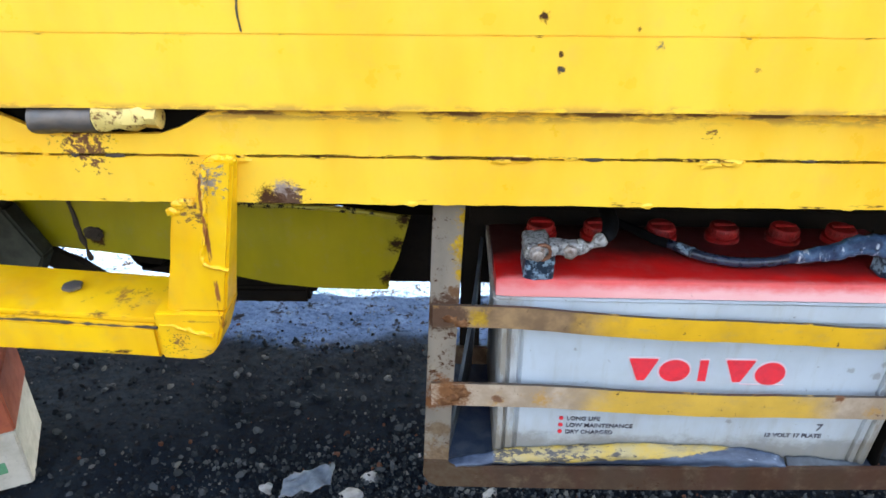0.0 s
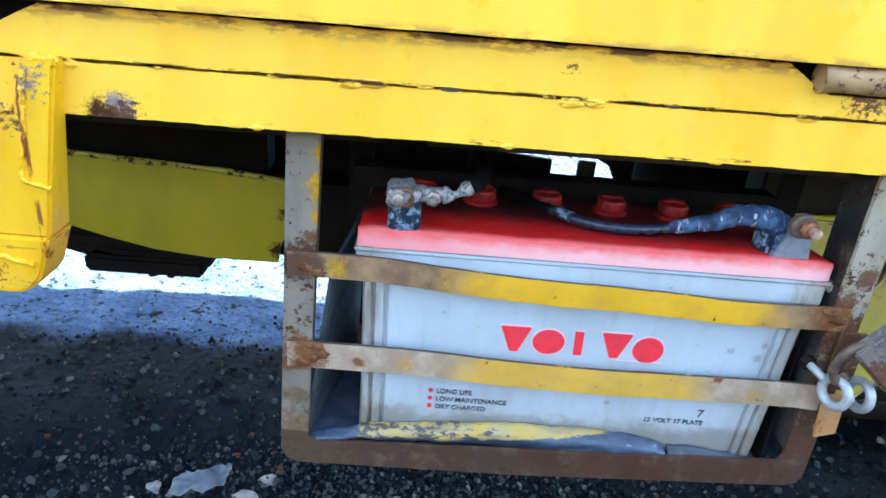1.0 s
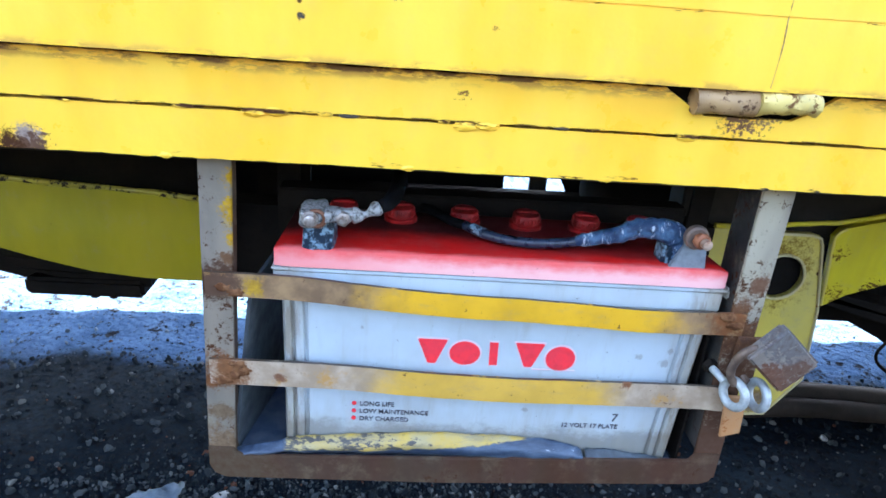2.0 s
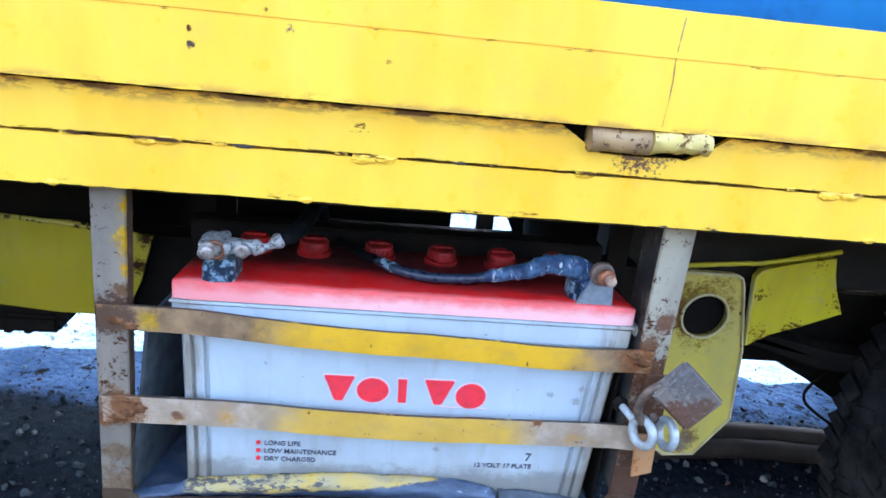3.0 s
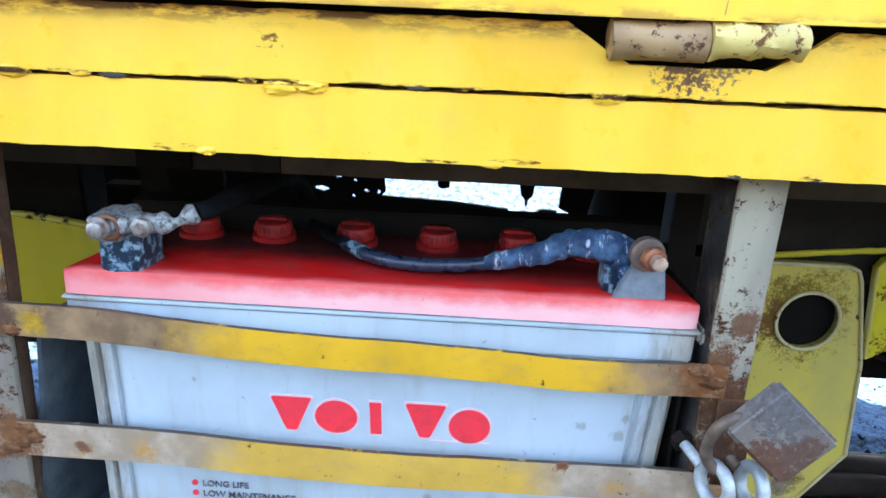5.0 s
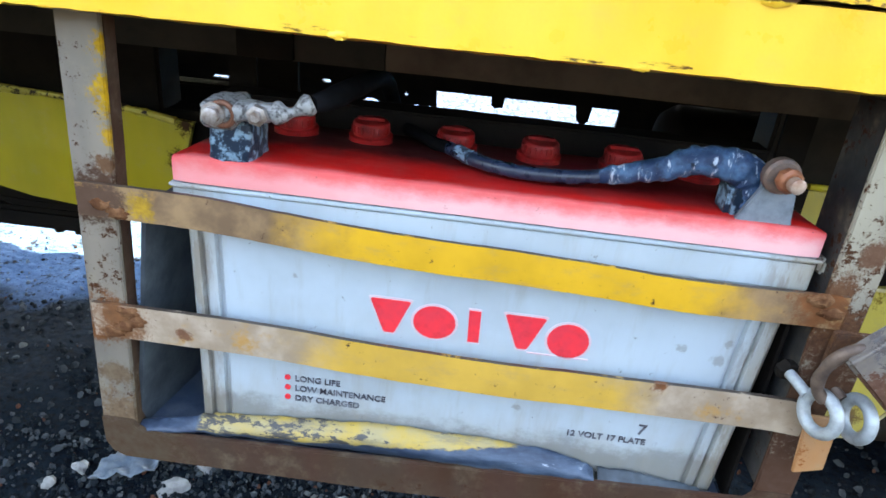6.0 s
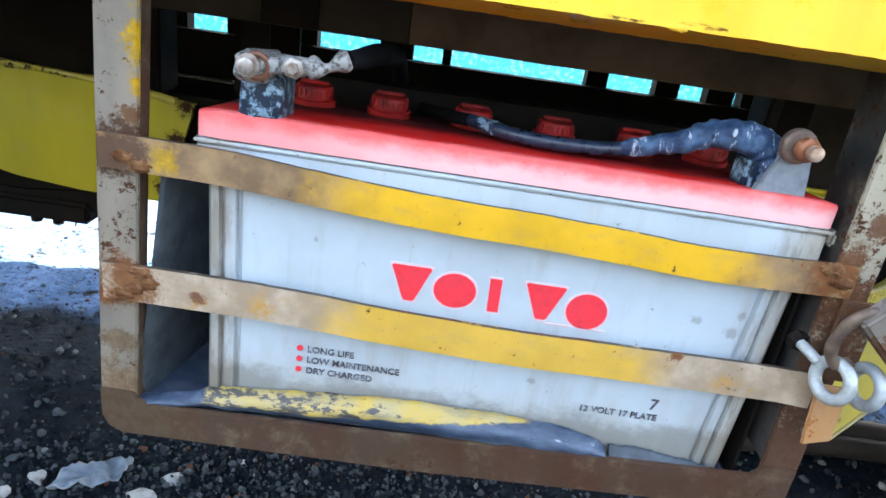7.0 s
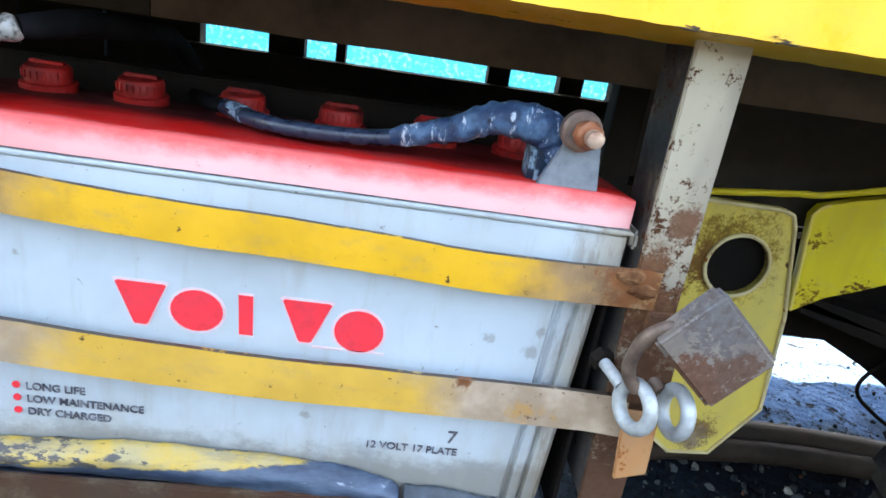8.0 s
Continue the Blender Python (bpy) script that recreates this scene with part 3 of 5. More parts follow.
def turned(profile, place, axis, sides=20):
    """A turned piece: rows of (along, radius) round an axis."""
    axis = Vector(axis).normalized()
    u = axis.orthogonal().normalized()
    v = axis.cross(u)
    bm = bmesh.new()
    rings = []
    for along, r in profile:
        rings.append([bm.verts.new(Vector(place) + axis * along + (u * math.cos(2 * math.pi * k / sides) + v * math.sin(2 * math.pi * k / sides)) * r) for k in range(sides)])
    for a, b in zip(rings, rings[1:]):
        for k in range(sides):
            bm.faces.new((a[k], a[(k + 1) % sides], b[(k + 1) % sides], b[k]))
    bm.faces.new(rings[0][::-1])
    bm.faces.new(rings[-1])
    bmesh.ops.recalc_face_normals(bm, faces=bm.faces[:])
    return bm


def torus(place, axis, ring, thick, sides=28, around=12, start=0.0, sweep=2 * math.pi):
    axis = Vector(axis).normalized()
    u = axis.orthogonal().normalized()
    v = axis.cross(u)
    bm = bmesh.new()
    rows = []
    for i in range(sides):
        a = start + sweep * i / sides
        out = u * math.cos(a) + v * math.sin(a)
        rows.append([bm.verts.new(Vector(place) + out * (ring + thick * math.cos(2 * math.pi * k / around)) + axis * thick * math.sin(2 * math.pi * k / around)) for k in range(around)])
    for i in range(sides):
        a, b = rows[i], rows[(i + 1) % sides]
        for k in range(around):
            bm.faces.new((a[k], a[(k + 1) % around], b[(k + 1) % around], b[k]))
    bmesh.ops.recalc_face_normals(bm, faces=bm.faces[:])
    return bm


def roughen(bm, amount, scale):
    for v in bm.verts:
        v.co += Vector(noise.noise_vector(v.co * scale)) * amount
    return bm


def lumpy(bm, cuts, amount, scale):
    """Cuts a block finer, rounds it and roughens it, like cast or corroded metal."""
    bmesh.ops.subdivide_edges(bm, edges=bm.edges[:], cuts=cuts, use_grid_fill=True)
    bmesh.ops.smooth_vert(bm, verts=bm.verts[:], factor=0.5, use_axis_x=True, use_axis_y=True, use_axis_z=True)
    return roughen(bm, amount, scale)


def bead(place, length, thick, seed):
    """A lumpy weld bead along x."""
    bm = bmesh.new()
    bmesh.ops.create_icosphere(bm, subdivisions=3, radius=1.0)
    for v in bm.verts:
        v.co *= 1 + 0.35 * noise.noise(v.co * 2.1 + Vector((seed, 0, 0))) + 0.25 * noise.noise(v.co * 5.3 + Vector((0, seed, 0)))
        v.co = Vector((v.co.x * length, v.co.y * thick * 0.6, v.co.z * thick)) + Vector(place)
    return bm


def ruled(bm, spacing, axis):
    """Cuts a mesh across at even steps, so that it can be bent or dented."""
    lo = min(v.co[axis] for v in bm.verts)
    hi = max(v.co[axis] for v in bm.verts)
    way = [0, 0, 0]
    way[axis] = 1
    p = lo + spacing
    while p < hi - 1e-4:
        co = [0, 0, 0]
        co[axis] = p
        bmesh.ops.bisect_plane(bm, geom=bm.verts[:] + bm.edges[:] + bm.faces[:], plane_co=co, plane_no=way)
        p += spacing
    return bm


def dented(bm, amount, scale=9.0, ragged=0.6):
    """Slight dents and waves across the depth, and ragged lower edges."""
    for v in bm.verts:
        v.co.y += amount * noise.noise(v.co * scale)
        v.co.z += ragged * amount * noise.noise(v.co * scale * 3 + Vector((7, 3, 1)))
    return bm


# ---- ground and distance ----
def ground_height(x, y):
    if abs(x) > 2.8 or abs(y) > 2.8:
        return 0.0
    p = Vector((x, y, 0))
    rough = min(1.0, max(0.0, (y - 0.9) * 4)) * 0.02
    return 0.012 * noise.noise(p * 2.3) + 0.008 * noise.noise(p * 9) + rough * noise.noise(p * 7 + Vector((3, 1, 0)))


def make_ground():
    near = [-2.6 + 0.05 * i for i in range(105)]
    far = [3.2, 4, 5.5, 8, 12, 20, 40, 90, 250, 900]
    xs = [-f for f in far[::-1]] + near + far
    ys = [-f for f in far[::-1]] + near + far
    verts = []
    for y in ys:
        for x in xs:
            verts.append((x, y, ground_height(x, y)))
    w = len(xs)
    faces = [(j * w + i, j * w + i + 1, (j + 1) * w + i + 1, (j + 1) * w + i) for j in range(len(ys) - 1) for i in range(w - 1)]
    mesh = bpy.data.meshes.new("ground")
    mesh.from_pydata(verts, [], faces)
    for f in mesh.polygons:
        f.use_smooth = True
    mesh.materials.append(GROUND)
    tagged(new("ground", mesh), "gravel ground under and around the truck, shade put into its colour", "ground", kind="structure")


make_ground()
tagged(part("wall_north", box(-30, 30, 5.2, 5.4, -0.1, 0.95), WALL_TURQUOISE), "turquoise washed boundary wall beyond the truck", "wall", kind="structure")

# unseen wall, added to keep low sky light from under the truck
tagged(part("added_wall_south", box(-14, 14, -5.6, -5.3, -0.1, 2.7), WALL_DARK), "unseen dark wall added opposite the truck to cut low sky light", "wall", kind="structure")

# ---- truck: bed edge, deck and chassis ----
truck = thing("truck", (0.0, 1.0, 0.0), "yellow painted flatbed truck with chipped rusting side rails", "truck")
X0, X1 = -2.6, 3.4


def notched_rail():
    """The upper rail, cut out round the two hinges."""
    top, out = 1.0465, [(X0, 1.0030)]
    out += [(X1, 1.0030), (X1, top)]
    for c in (0.46, -0.365):
        half = 0.084 if c > 0 else 0.105
        for i in range(13):
            u = 1 - 2 * i / 12
            dip = 0.024 * min(1.0, (1 - abs(u)) * 2.2)
            out.append((c + half * u, top - dip))
    out.append((X0, top))
    return out


part("lower_rail", dented(ruled(hexa([(X0, -0.045, 0.9535), (X1, -0.045, 0.9535), (X1, 0.012, 0.943), (X0, 0.012, 0.943), (X0, -0.045, 1.0), (X1, -0.045, 1.0), (X1, 0.011, 1.0), (X0, 0.011, 1.0)]), 0.006, 0), 0.0016, 22, 0.55), YELLOW, truck)
part("upper_rail", dented(ruled(slab(notched_rail(), -0.047, -0.041), 0.008, 0), 0.0014, 32, 0.8), YELLOW, truck)
part("rail_web", box(X0, X1, -0.030, 0.004, 1.0005, 1.10), UNDER, truck)
side = part("drop_side", dented(ruled(box(X0, X1, -0.062, -0.034, 1.0505, 1.1145), 0.04, 0), 0.0012), YELLOW, truck)
part("top_edge", dented(ruled(box(X0, X1, -0.0624, -0.034, 1.1145, 1.156, 0.0012), 0.04, 0), 0.0012), YELLOW, side)
for i, x in enumerate((-0.80, -0.52, -0.245, -0.0, 0.02, 0.194, 0.215, 0.407, 0.66, 0.685, 0.95, 1.4)):
    part("weld_bead", bead((x, -0.0455, 1.0 + 0.002 * math.sin(i * 2.1)), 0.011, 0.0045, i * 3.1), YELLOW, truck)
burr_rng = random.Random(11)
for i in range(34):
    x = burr_rng.uniform(-0.75, 1.1)
    part("paint_burr", bead((x, -0.0460, 1.0012 + burr_rng.uniform(-0.0012, 0.0012)), burr_rng.uniform(0.003, 0.010), burr_rng.uniform(0.0012, 0.0026), 200 + i), YELLOW if i % 3 else STRINGER, truck)
for i in range(22):
    x = burr_rng.uniform(-0.70, 1.0)
    part("paint_burr", bead((x, -0.0440, 0.9542), burr_rng.uniform(0.004, 0.012), burr_rng.uniform(0.0010, 0.0022), 260 + i), STRINGER if i % 3 else YELLOW, truck)
for i, x in enumerate((-0.083, 0.143, -0.62, 0.335, 0.72)):
    part("weld_drip", bead((x, -0.044, 0.9545), 0.007, 0.0032, 40 + i), YELLOW, truck)
part("panel_crack", tube([(-0.2215, -0.0630, 1.143), (-0.2225, -0.0632, 1.132), (-0.221, -0.0630, 1.117)], 0.0009, 6, 4, 0.0009, 220), STRINGER, side)
part("panel_crack", tube([(0.4668, -0.0626, 1.150), (0.4655, -0.0624, 1.118), (0.4670, -0.0624, 1.088), (0.4658, -0.0622, 1.054)], 0.0005, 6, 6, 0.0008, 220), BARREL, side)
for c in (0.46, -0.365):
    hinge = part("hinge", tube([(c - 0.058, -0.052, 1.0375), (c, -0.052, 1.0385)], 0.0125, 14, 8, 0.0025), BARREL if c > 0 else PIVOT_GREY, truck, "rusted steel hinge barrel")
    part("knuckle", tube([(c + 0.001, -0.053, 1.0405), (c + 0.058, -0.053, 1.0415)], 0.0120, 14, 8, 0.005, 90), KNUCKLE, hinge, "paint-clotted hinge knuckle")

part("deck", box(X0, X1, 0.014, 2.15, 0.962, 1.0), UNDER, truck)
# one stringer in two tones: dark grey on the left, brown on the right
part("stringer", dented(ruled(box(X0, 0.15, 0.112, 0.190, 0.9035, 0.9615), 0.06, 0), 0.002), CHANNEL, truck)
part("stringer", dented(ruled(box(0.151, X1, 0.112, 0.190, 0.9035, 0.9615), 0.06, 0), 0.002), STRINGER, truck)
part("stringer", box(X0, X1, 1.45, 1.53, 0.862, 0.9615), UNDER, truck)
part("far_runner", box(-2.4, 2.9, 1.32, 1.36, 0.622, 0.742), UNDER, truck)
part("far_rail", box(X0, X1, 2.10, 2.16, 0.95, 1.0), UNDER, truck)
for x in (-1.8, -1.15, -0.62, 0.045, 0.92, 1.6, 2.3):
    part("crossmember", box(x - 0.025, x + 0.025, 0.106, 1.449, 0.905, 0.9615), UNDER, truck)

# chassis members, seen under and behind the battery
part("chassis_rail", dented(ruled(slab([(-1.6, 0.86), (-1.6, 0.75), (-0.70, 0.727), (-0.50, 0.703), (-0.40, 0.676), (-0.33, 0.660), (-0.25, 0.652), (-0.146, 0.651), (-0.141, 0.681), (-0.129, 0.706), (-0.116, 0.752), (-0.108, 0.781), (-0.25, 0.791), (-0.5, 0.808), (-0.73, 0.817)], 0.29, 0.298), 0.05, 0), 0.001), LEMON, truck)
part("chassis_flange", tube([(-1.6, 0.292, 0.862), (-0.73, 0.292, 0.817), (-0.25, 0.292, 0.794), (-0.13, 0.292, 0.780)], 0.005, 8, 12, 0.003, 60), RAIL_EDGE, truck)
part("inner_chassis_rail", box(-0.22, 0.64, 0.31, 0.36, 0.655, 0.776), UNDER, truck)
plate = part("hanger_plate", perforated([(0.645, 0.772), (0.812, 0.770), (0.826, 0.766), (0.832, 0.752), (0.862, 0.630), (0.875, 0.491), (0.822, 0.411), (0.764, 0.408), (0.72, 0.44), (0.67, 0.55), (0.645, 0.66)], [ring(0.777, 0.691, 0.040, 0.040)], 0.322, 0.332), HANGER_PAINT, truck, "dusty yellow spring hanger plate")
part("bush", torus((0.777, 0.3205, 0.691), (0, 1, 0), 0.0405, 0.0026), BUSH_RIM, plate, "pale worn bush rim", smooth=True)
part("bush_tube", turned([(0.0, 0.0425), (0.10, 0.0425), (0.10, 0.037), (0.004, 0.037)], (0.777, 0.333, 0.691), (0, 1, 0), 24), UNDER, plate)
part("hanger_edge", tube([(0.70, 0.3205, 0.769), (0.812, 0.3205, 0.768), (0.826, 0.3205, 0.763), (0.832, 0.3205, 0.75), (0.860, 0.3205, 0.630), (0.873, 0.3205, 0.491), (0.821, 0.3205, 0.413), (0.764, 0.3205, 0.410), (0.722, 0.3205, 0.442)], 0.0026, 8, 1), BUSH_RIM, plate, "pale worn plate edge")
part("chassis_arm", dented(ruled(slab([(0.852, 0.765), (0.860, 0.778), (0.90, 0.790), (0.985, 0.808), (0.993, 0.775), (1.003, 0.750), (1.025, 0.708), (0.955, 0.679), (0.905, 0.661), (0.868, 0.637)], 0.326, 0.338), 0.03, 0), 0.001), LEMON_ARM, truck)
part("arm_edge", tube([(0.866, 0.325, 0.640), (0.853, 0.325, 0.75), (0.856, 0.325, 0.772), (0.868, 0.325, 0.781)], 0.0028, 8, 6, 0.0015), HANGER_PAINT, truck)
part("arm_flange", tube([(0.645, 0.322, 0.777), (0.70, 0.322, 0.778), (0.82, 0.322, 0.790), (0.86, 0.324, 0.793), (0.99, 0.328, 0.820)], 0.0042, 8, 6, 0.001), LEMON_ARM, truck)
# drums added to block the bright ground behind the battery
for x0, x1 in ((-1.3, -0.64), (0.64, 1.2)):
    part("blocker_drum", turned([(0, 0.04), (0.02, 0.10), (0.05, 0.12), (x1 - x0 - 0.05, 0.12), (x1 - x0 - 0.02, 0.10), (x1 - x0, 0.04)], (x0, 1.09, 0.58), (1, 0, 0), 20), UNDER, truck)
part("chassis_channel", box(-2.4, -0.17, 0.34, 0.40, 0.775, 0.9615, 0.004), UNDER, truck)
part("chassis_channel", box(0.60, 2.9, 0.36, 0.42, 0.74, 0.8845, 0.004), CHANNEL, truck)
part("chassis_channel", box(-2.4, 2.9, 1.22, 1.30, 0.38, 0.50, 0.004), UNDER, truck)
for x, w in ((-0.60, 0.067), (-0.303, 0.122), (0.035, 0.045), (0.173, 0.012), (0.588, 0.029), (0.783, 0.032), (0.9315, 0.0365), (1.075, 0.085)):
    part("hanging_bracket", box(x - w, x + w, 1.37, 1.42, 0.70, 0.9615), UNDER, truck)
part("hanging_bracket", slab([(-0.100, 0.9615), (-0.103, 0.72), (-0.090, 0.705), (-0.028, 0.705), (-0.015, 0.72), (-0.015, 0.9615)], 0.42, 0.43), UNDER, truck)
# bar added only to shut out light from the slot behind it
part("gap_blocker", box(-0.30, -0.12, 0.62, 0.66, 0.680, 0.748, 0.004), UNDER, truck)
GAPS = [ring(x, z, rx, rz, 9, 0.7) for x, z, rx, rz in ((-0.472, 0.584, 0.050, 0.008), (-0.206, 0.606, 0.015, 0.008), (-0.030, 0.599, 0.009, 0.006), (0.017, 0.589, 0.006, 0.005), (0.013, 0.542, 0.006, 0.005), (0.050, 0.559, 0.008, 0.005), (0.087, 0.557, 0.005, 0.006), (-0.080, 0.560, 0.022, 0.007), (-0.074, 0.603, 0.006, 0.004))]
# outer ends of these two plates are lengthened to block bright ground
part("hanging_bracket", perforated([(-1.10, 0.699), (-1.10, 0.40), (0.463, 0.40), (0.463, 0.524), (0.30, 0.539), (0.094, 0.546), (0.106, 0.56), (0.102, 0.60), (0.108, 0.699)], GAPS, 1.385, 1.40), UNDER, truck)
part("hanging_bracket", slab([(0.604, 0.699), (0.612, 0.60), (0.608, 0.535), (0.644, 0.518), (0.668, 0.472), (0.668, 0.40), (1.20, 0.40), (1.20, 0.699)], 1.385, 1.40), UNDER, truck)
# lit pillar: the light on it is given by this paler steel
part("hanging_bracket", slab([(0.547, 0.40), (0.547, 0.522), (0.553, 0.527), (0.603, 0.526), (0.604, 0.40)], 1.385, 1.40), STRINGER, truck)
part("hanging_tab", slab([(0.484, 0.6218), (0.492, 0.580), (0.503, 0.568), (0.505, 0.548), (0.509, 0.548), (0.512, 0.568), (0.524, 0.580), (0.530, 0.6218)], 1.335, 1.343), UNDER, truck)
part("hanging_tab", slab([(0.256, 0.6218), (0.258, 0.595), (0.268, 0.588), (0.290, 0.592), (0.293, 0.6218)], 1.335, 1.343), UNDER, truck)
part("spring_cover", dented(slab([(0.88, 0.70), (0.905, 0.575), (0.935, 0.546), (1.02, 0.545), (1.09, 0.512), (1.17, 0.465), (1.30, 0.40), (1.50, 0.36), (1.50, 0.70)], 0.445, 0.48), 0.003, 14), UNDER, truck)
for i, (d, h) in enumerate(((0.0, 0.0), (0.019, 0.06))):
    part("spring_leaf", ruled(slab([(0.84 + h, 0.645 - d), (1.05, 0.602 - d), (1.5, 0.56 - d), (1.95, 0.602 - d), (2.2 - h, 0.665 - d), (2.2 - h, 0.683 - d), (1.95, 0.620 - d), (1.5, 0.578 - d), (1.05, 0.620 - d), (0.84 + h, 0.663 - d)], 0.352, 0.41), 0.1, 0), UNDER, truck)
for i, (d, h) in enumerate(((0.0, 0.0), (0.018, 0.05), (0.036, 0.12))):
    part("spring_leaf", slab([(-0.60 + h, 0.618 - d), (-0.50, 0.605 - d), (-0.40, 0.60 - d), (-0.24 - h * 0.4, 0.615 - d), (-0.24 - h * 0.4, 0.631 - d), (-0.40, 0.616 - d), (-0.50, 0.621 - d), (-0.60 + h, 0.634 - d)], 0.40, 0.465), UNDER, truck)
for x in (-0.372, -0.405):
    part("spring_stud", tube([(x, 0.437, 0.60), (x, 0.437, 0.535)], 0.008, 8, 3), UNDER, truck)
part("spring_eye", turned([(0, 0.030), (0.004, 0.034), (0.062, 0.034), (0.066, 0.030)], (-0.585, 0.40, 0.652), (0, 1, 0), 18), UNDER, truck)
part("shackle_arm", tube([(-0.80, 0.36, 0.70), (-0.74, 0.37, 0.665), (-0.69, 0.38, 0.625), (-0.655, 0.38, 0.60)], 0.018, 10, 6, 0.006, 30), CHANNEL, truck)
part("spring_clamp", box(-0.50, -0.30, 0.39, 0.475, 0.558, 0.59, 0.006), UNDER, truck)
part("shackle_bracket", slab([(-0.86, 0.83), (-0.70, 0.81), (-0.66, 0.73), (-0.70, 0.66), (-0.86, 0.64)], 0.24, 0.275, 0.004), plain("grey_green_steel", (0.055, 0.060, 0.048), (0.025, 0.026, 0.020), 15, 0.75, gloss=0.1), truck, "grimy grey spring shackle bracket")


def wheel(x, y0, y1, tread):
    """A truck wheel with its axle along y."""
    c = (x, (y0 + y1) / 2, 0.5)
    w = (y1 - y0) / 2
    hub = part("wheel", turned([(-w * 0.5, 0.10), (-w * 0.62, 0.20), (-w * 0.75, 0.27), (-w * 0.85, 0.29), (w * 0.85, 0.29), (w * 0.6, 0.2), (w * 0.5, 0.10)], c, (0, 1, 0), 32), UNDER, truck, "muddy truck wheel with worn tyre")
    prof = [(-w * 0.80, 0.285), (-w * 0.95, 0.33), (-w, 0.40), (-w * 0.95, 0.46), (-w * 0.8, 0.485), (-w * 0.3, 0.493), (w * 0.3, 0.493), (w * 0.8, 0.485), (w * 0.95, 0.46), (w, 0.40), (w * 0.95, 0.33), (w * 0.80, 0.285)]
    part("tyre", roughen(turned(prof, c, (0, 1, 0), 72), 0.006, 22), RUBBER, hub, smooth=True)
    if tread:
        bm = bmesh.new()
        for k in range(84):
            a = 2 * math.pi * k / 84
            for row in range(4):
                lug = bmesh.ops.create_cube(bm, size=1.0)["verts"]
                for v in lug:
                    v.co = Vector((v.co.x * 0.012, v.co.y * w * 0.40, v.co.z * 0.026))
                m = Matrix.Translation(c) @ Matrix.Rotation(a + 0.05 * (row % 2), 4, "Y") @ Matrix.Translation((0.491, w * (-0.72 + 0.48 * row), 0)) @ Matrix.Rotation(0.4 * (-1) ** row, 4, "X")
                bmesh.ops.transform(bm, matrix=m, verts=lug)
        part("tread", roughen(bm, 0.007, 50), RUBBER, hub)


part("rail_seam", tube([(-0.629, 0.289, 0.803), (-0.626, 0.289, 0.76), (-0.622, 0.289, 0.73), (-0.619, 0.289, 0.70)], 0.004, 8, 6, 0.004, 60), STRINGER, truck)
part("rail_seam", bead((-0.603, 0.288, 0.748), 0.014, 0.012, 7), STRINGER, truck)
wheel(1.585, 0.14, 0.36, True)
part("axle", tube([(1.585, 0.37, 0.5), (1.585, 1.0, 0.5), (1.585, 1.73, 0.5)], lambda u: 0.06 + 0.14 * max(0.0, 1 - abs(u - 0.5) * 5), 16, 12), UNDER, truck)

part("loose_wire", tube([(1.14, 0.43, 0.575), (1.115, 0.43, 0.525), (1.100, 0.43, 0.508), (1.090, 0.43, 0.485), (1.100, 0.43, 0.462), (1.135, 0.43, 0.436), (1.191, 0.43, 0.397), (1.22, 0.43, 0.33)], 0.003, 8, 6), UNDER, truck)

# step bracket welded under the rail
step = part("step_hanger", dented(ruled(hexa([(-0.3265, -0.064, 0.838), (-0.2745, -0.064, 0.838), (-0.2745, -0.024, 0.838), (-0.3265, -0.024, 0.838), (-0.273, -0.064, 1.004), (-0.244, -0.064, 1.004), (-0.244, -0.046, 1.004), (-0.273, -0.046, 1.004)], 0.003), 0.02, 2), 0.001, 30), STEP_PAINT, truck, "thickly painted welded step bracket")
part("step_plate", dented(ruled(hexa([(-0.3370, -0.061, 0.835), (-0.306, -0.061, 0.835), (-0.306, -0.03, 0.835), (-0.3370, -0.03, 0.835), (-0.310, -0.061, 0.958), (-0.268, -0.061, 0.962), (-0.268, -0.046, 0.962), (-0.310, -0.046, 0.958)], 0.002), 0.02, 2), 0.002, 30), STEP_PAINT, step)
part("step_corner", dented(ruled(slab([(-0.350, 0.8395), (-0.350, 0.7805), (-0.322, 0.7785), (-0.307, 0.7805), (-0.296, 0.7870), (-0.288, 0.7975), (-0.2825, 0.8130), (-0.2740, 0.8395)], -0.067, -0.020, 0.003), 0.012, 0), 0.001, 30), STEP_PAINT, step)
part("step_bar", dented(ruled(hexa([(-0.62, -0.066, 0.795), (-0.349, -0.066, 0.7800), (-0.349, -0.02, 0.7800), (-0.62, -0.02, 0.795), (-0.62, -0.066, 0.835), (-0.349, -0.066, 0.8195), (-0.349, -0.012, 0.8275), (-0.62, -0.012, 0.842)], 0.004), 0.03, 0), 0.0012, 25), STEP_PAINT, step)
part("step_tread", hexa([(-0.62, -0.060, 0.838), (-0.33, -0.060, 0.820), (-0.33, 0.015, 0.826), (-0.62, 0.015, 0.846), (-0.62, -0.060, 0.844), (-0.33, -0.060, 0.826), (-0.33, 0.015, 0.832), (-0.62, 0.015, 0.852)], 0.001), STEP_PAINT, step)
part("step_crack", tube([(-0.615, -0.0655, 0.8350), (-0.54, -0.0662, 0.8305), (-0.46, -0.0658, 0.8265), (-0.40, -0.0664, 0.8225), (-0.348, -0.0660, 0.8200)], 0.0011, 6, 14, 0.0016, 130), STRINGER, step, "dark cracked weld line")
part("step_bolt", turned([(0, 0.011), (0.003, 0.011), (0.004, 0.008)], (-0.455, -0.02, 0.8395), (0, 0, 1), 6), PIVOT_GREY, step, "rusted bolt head")
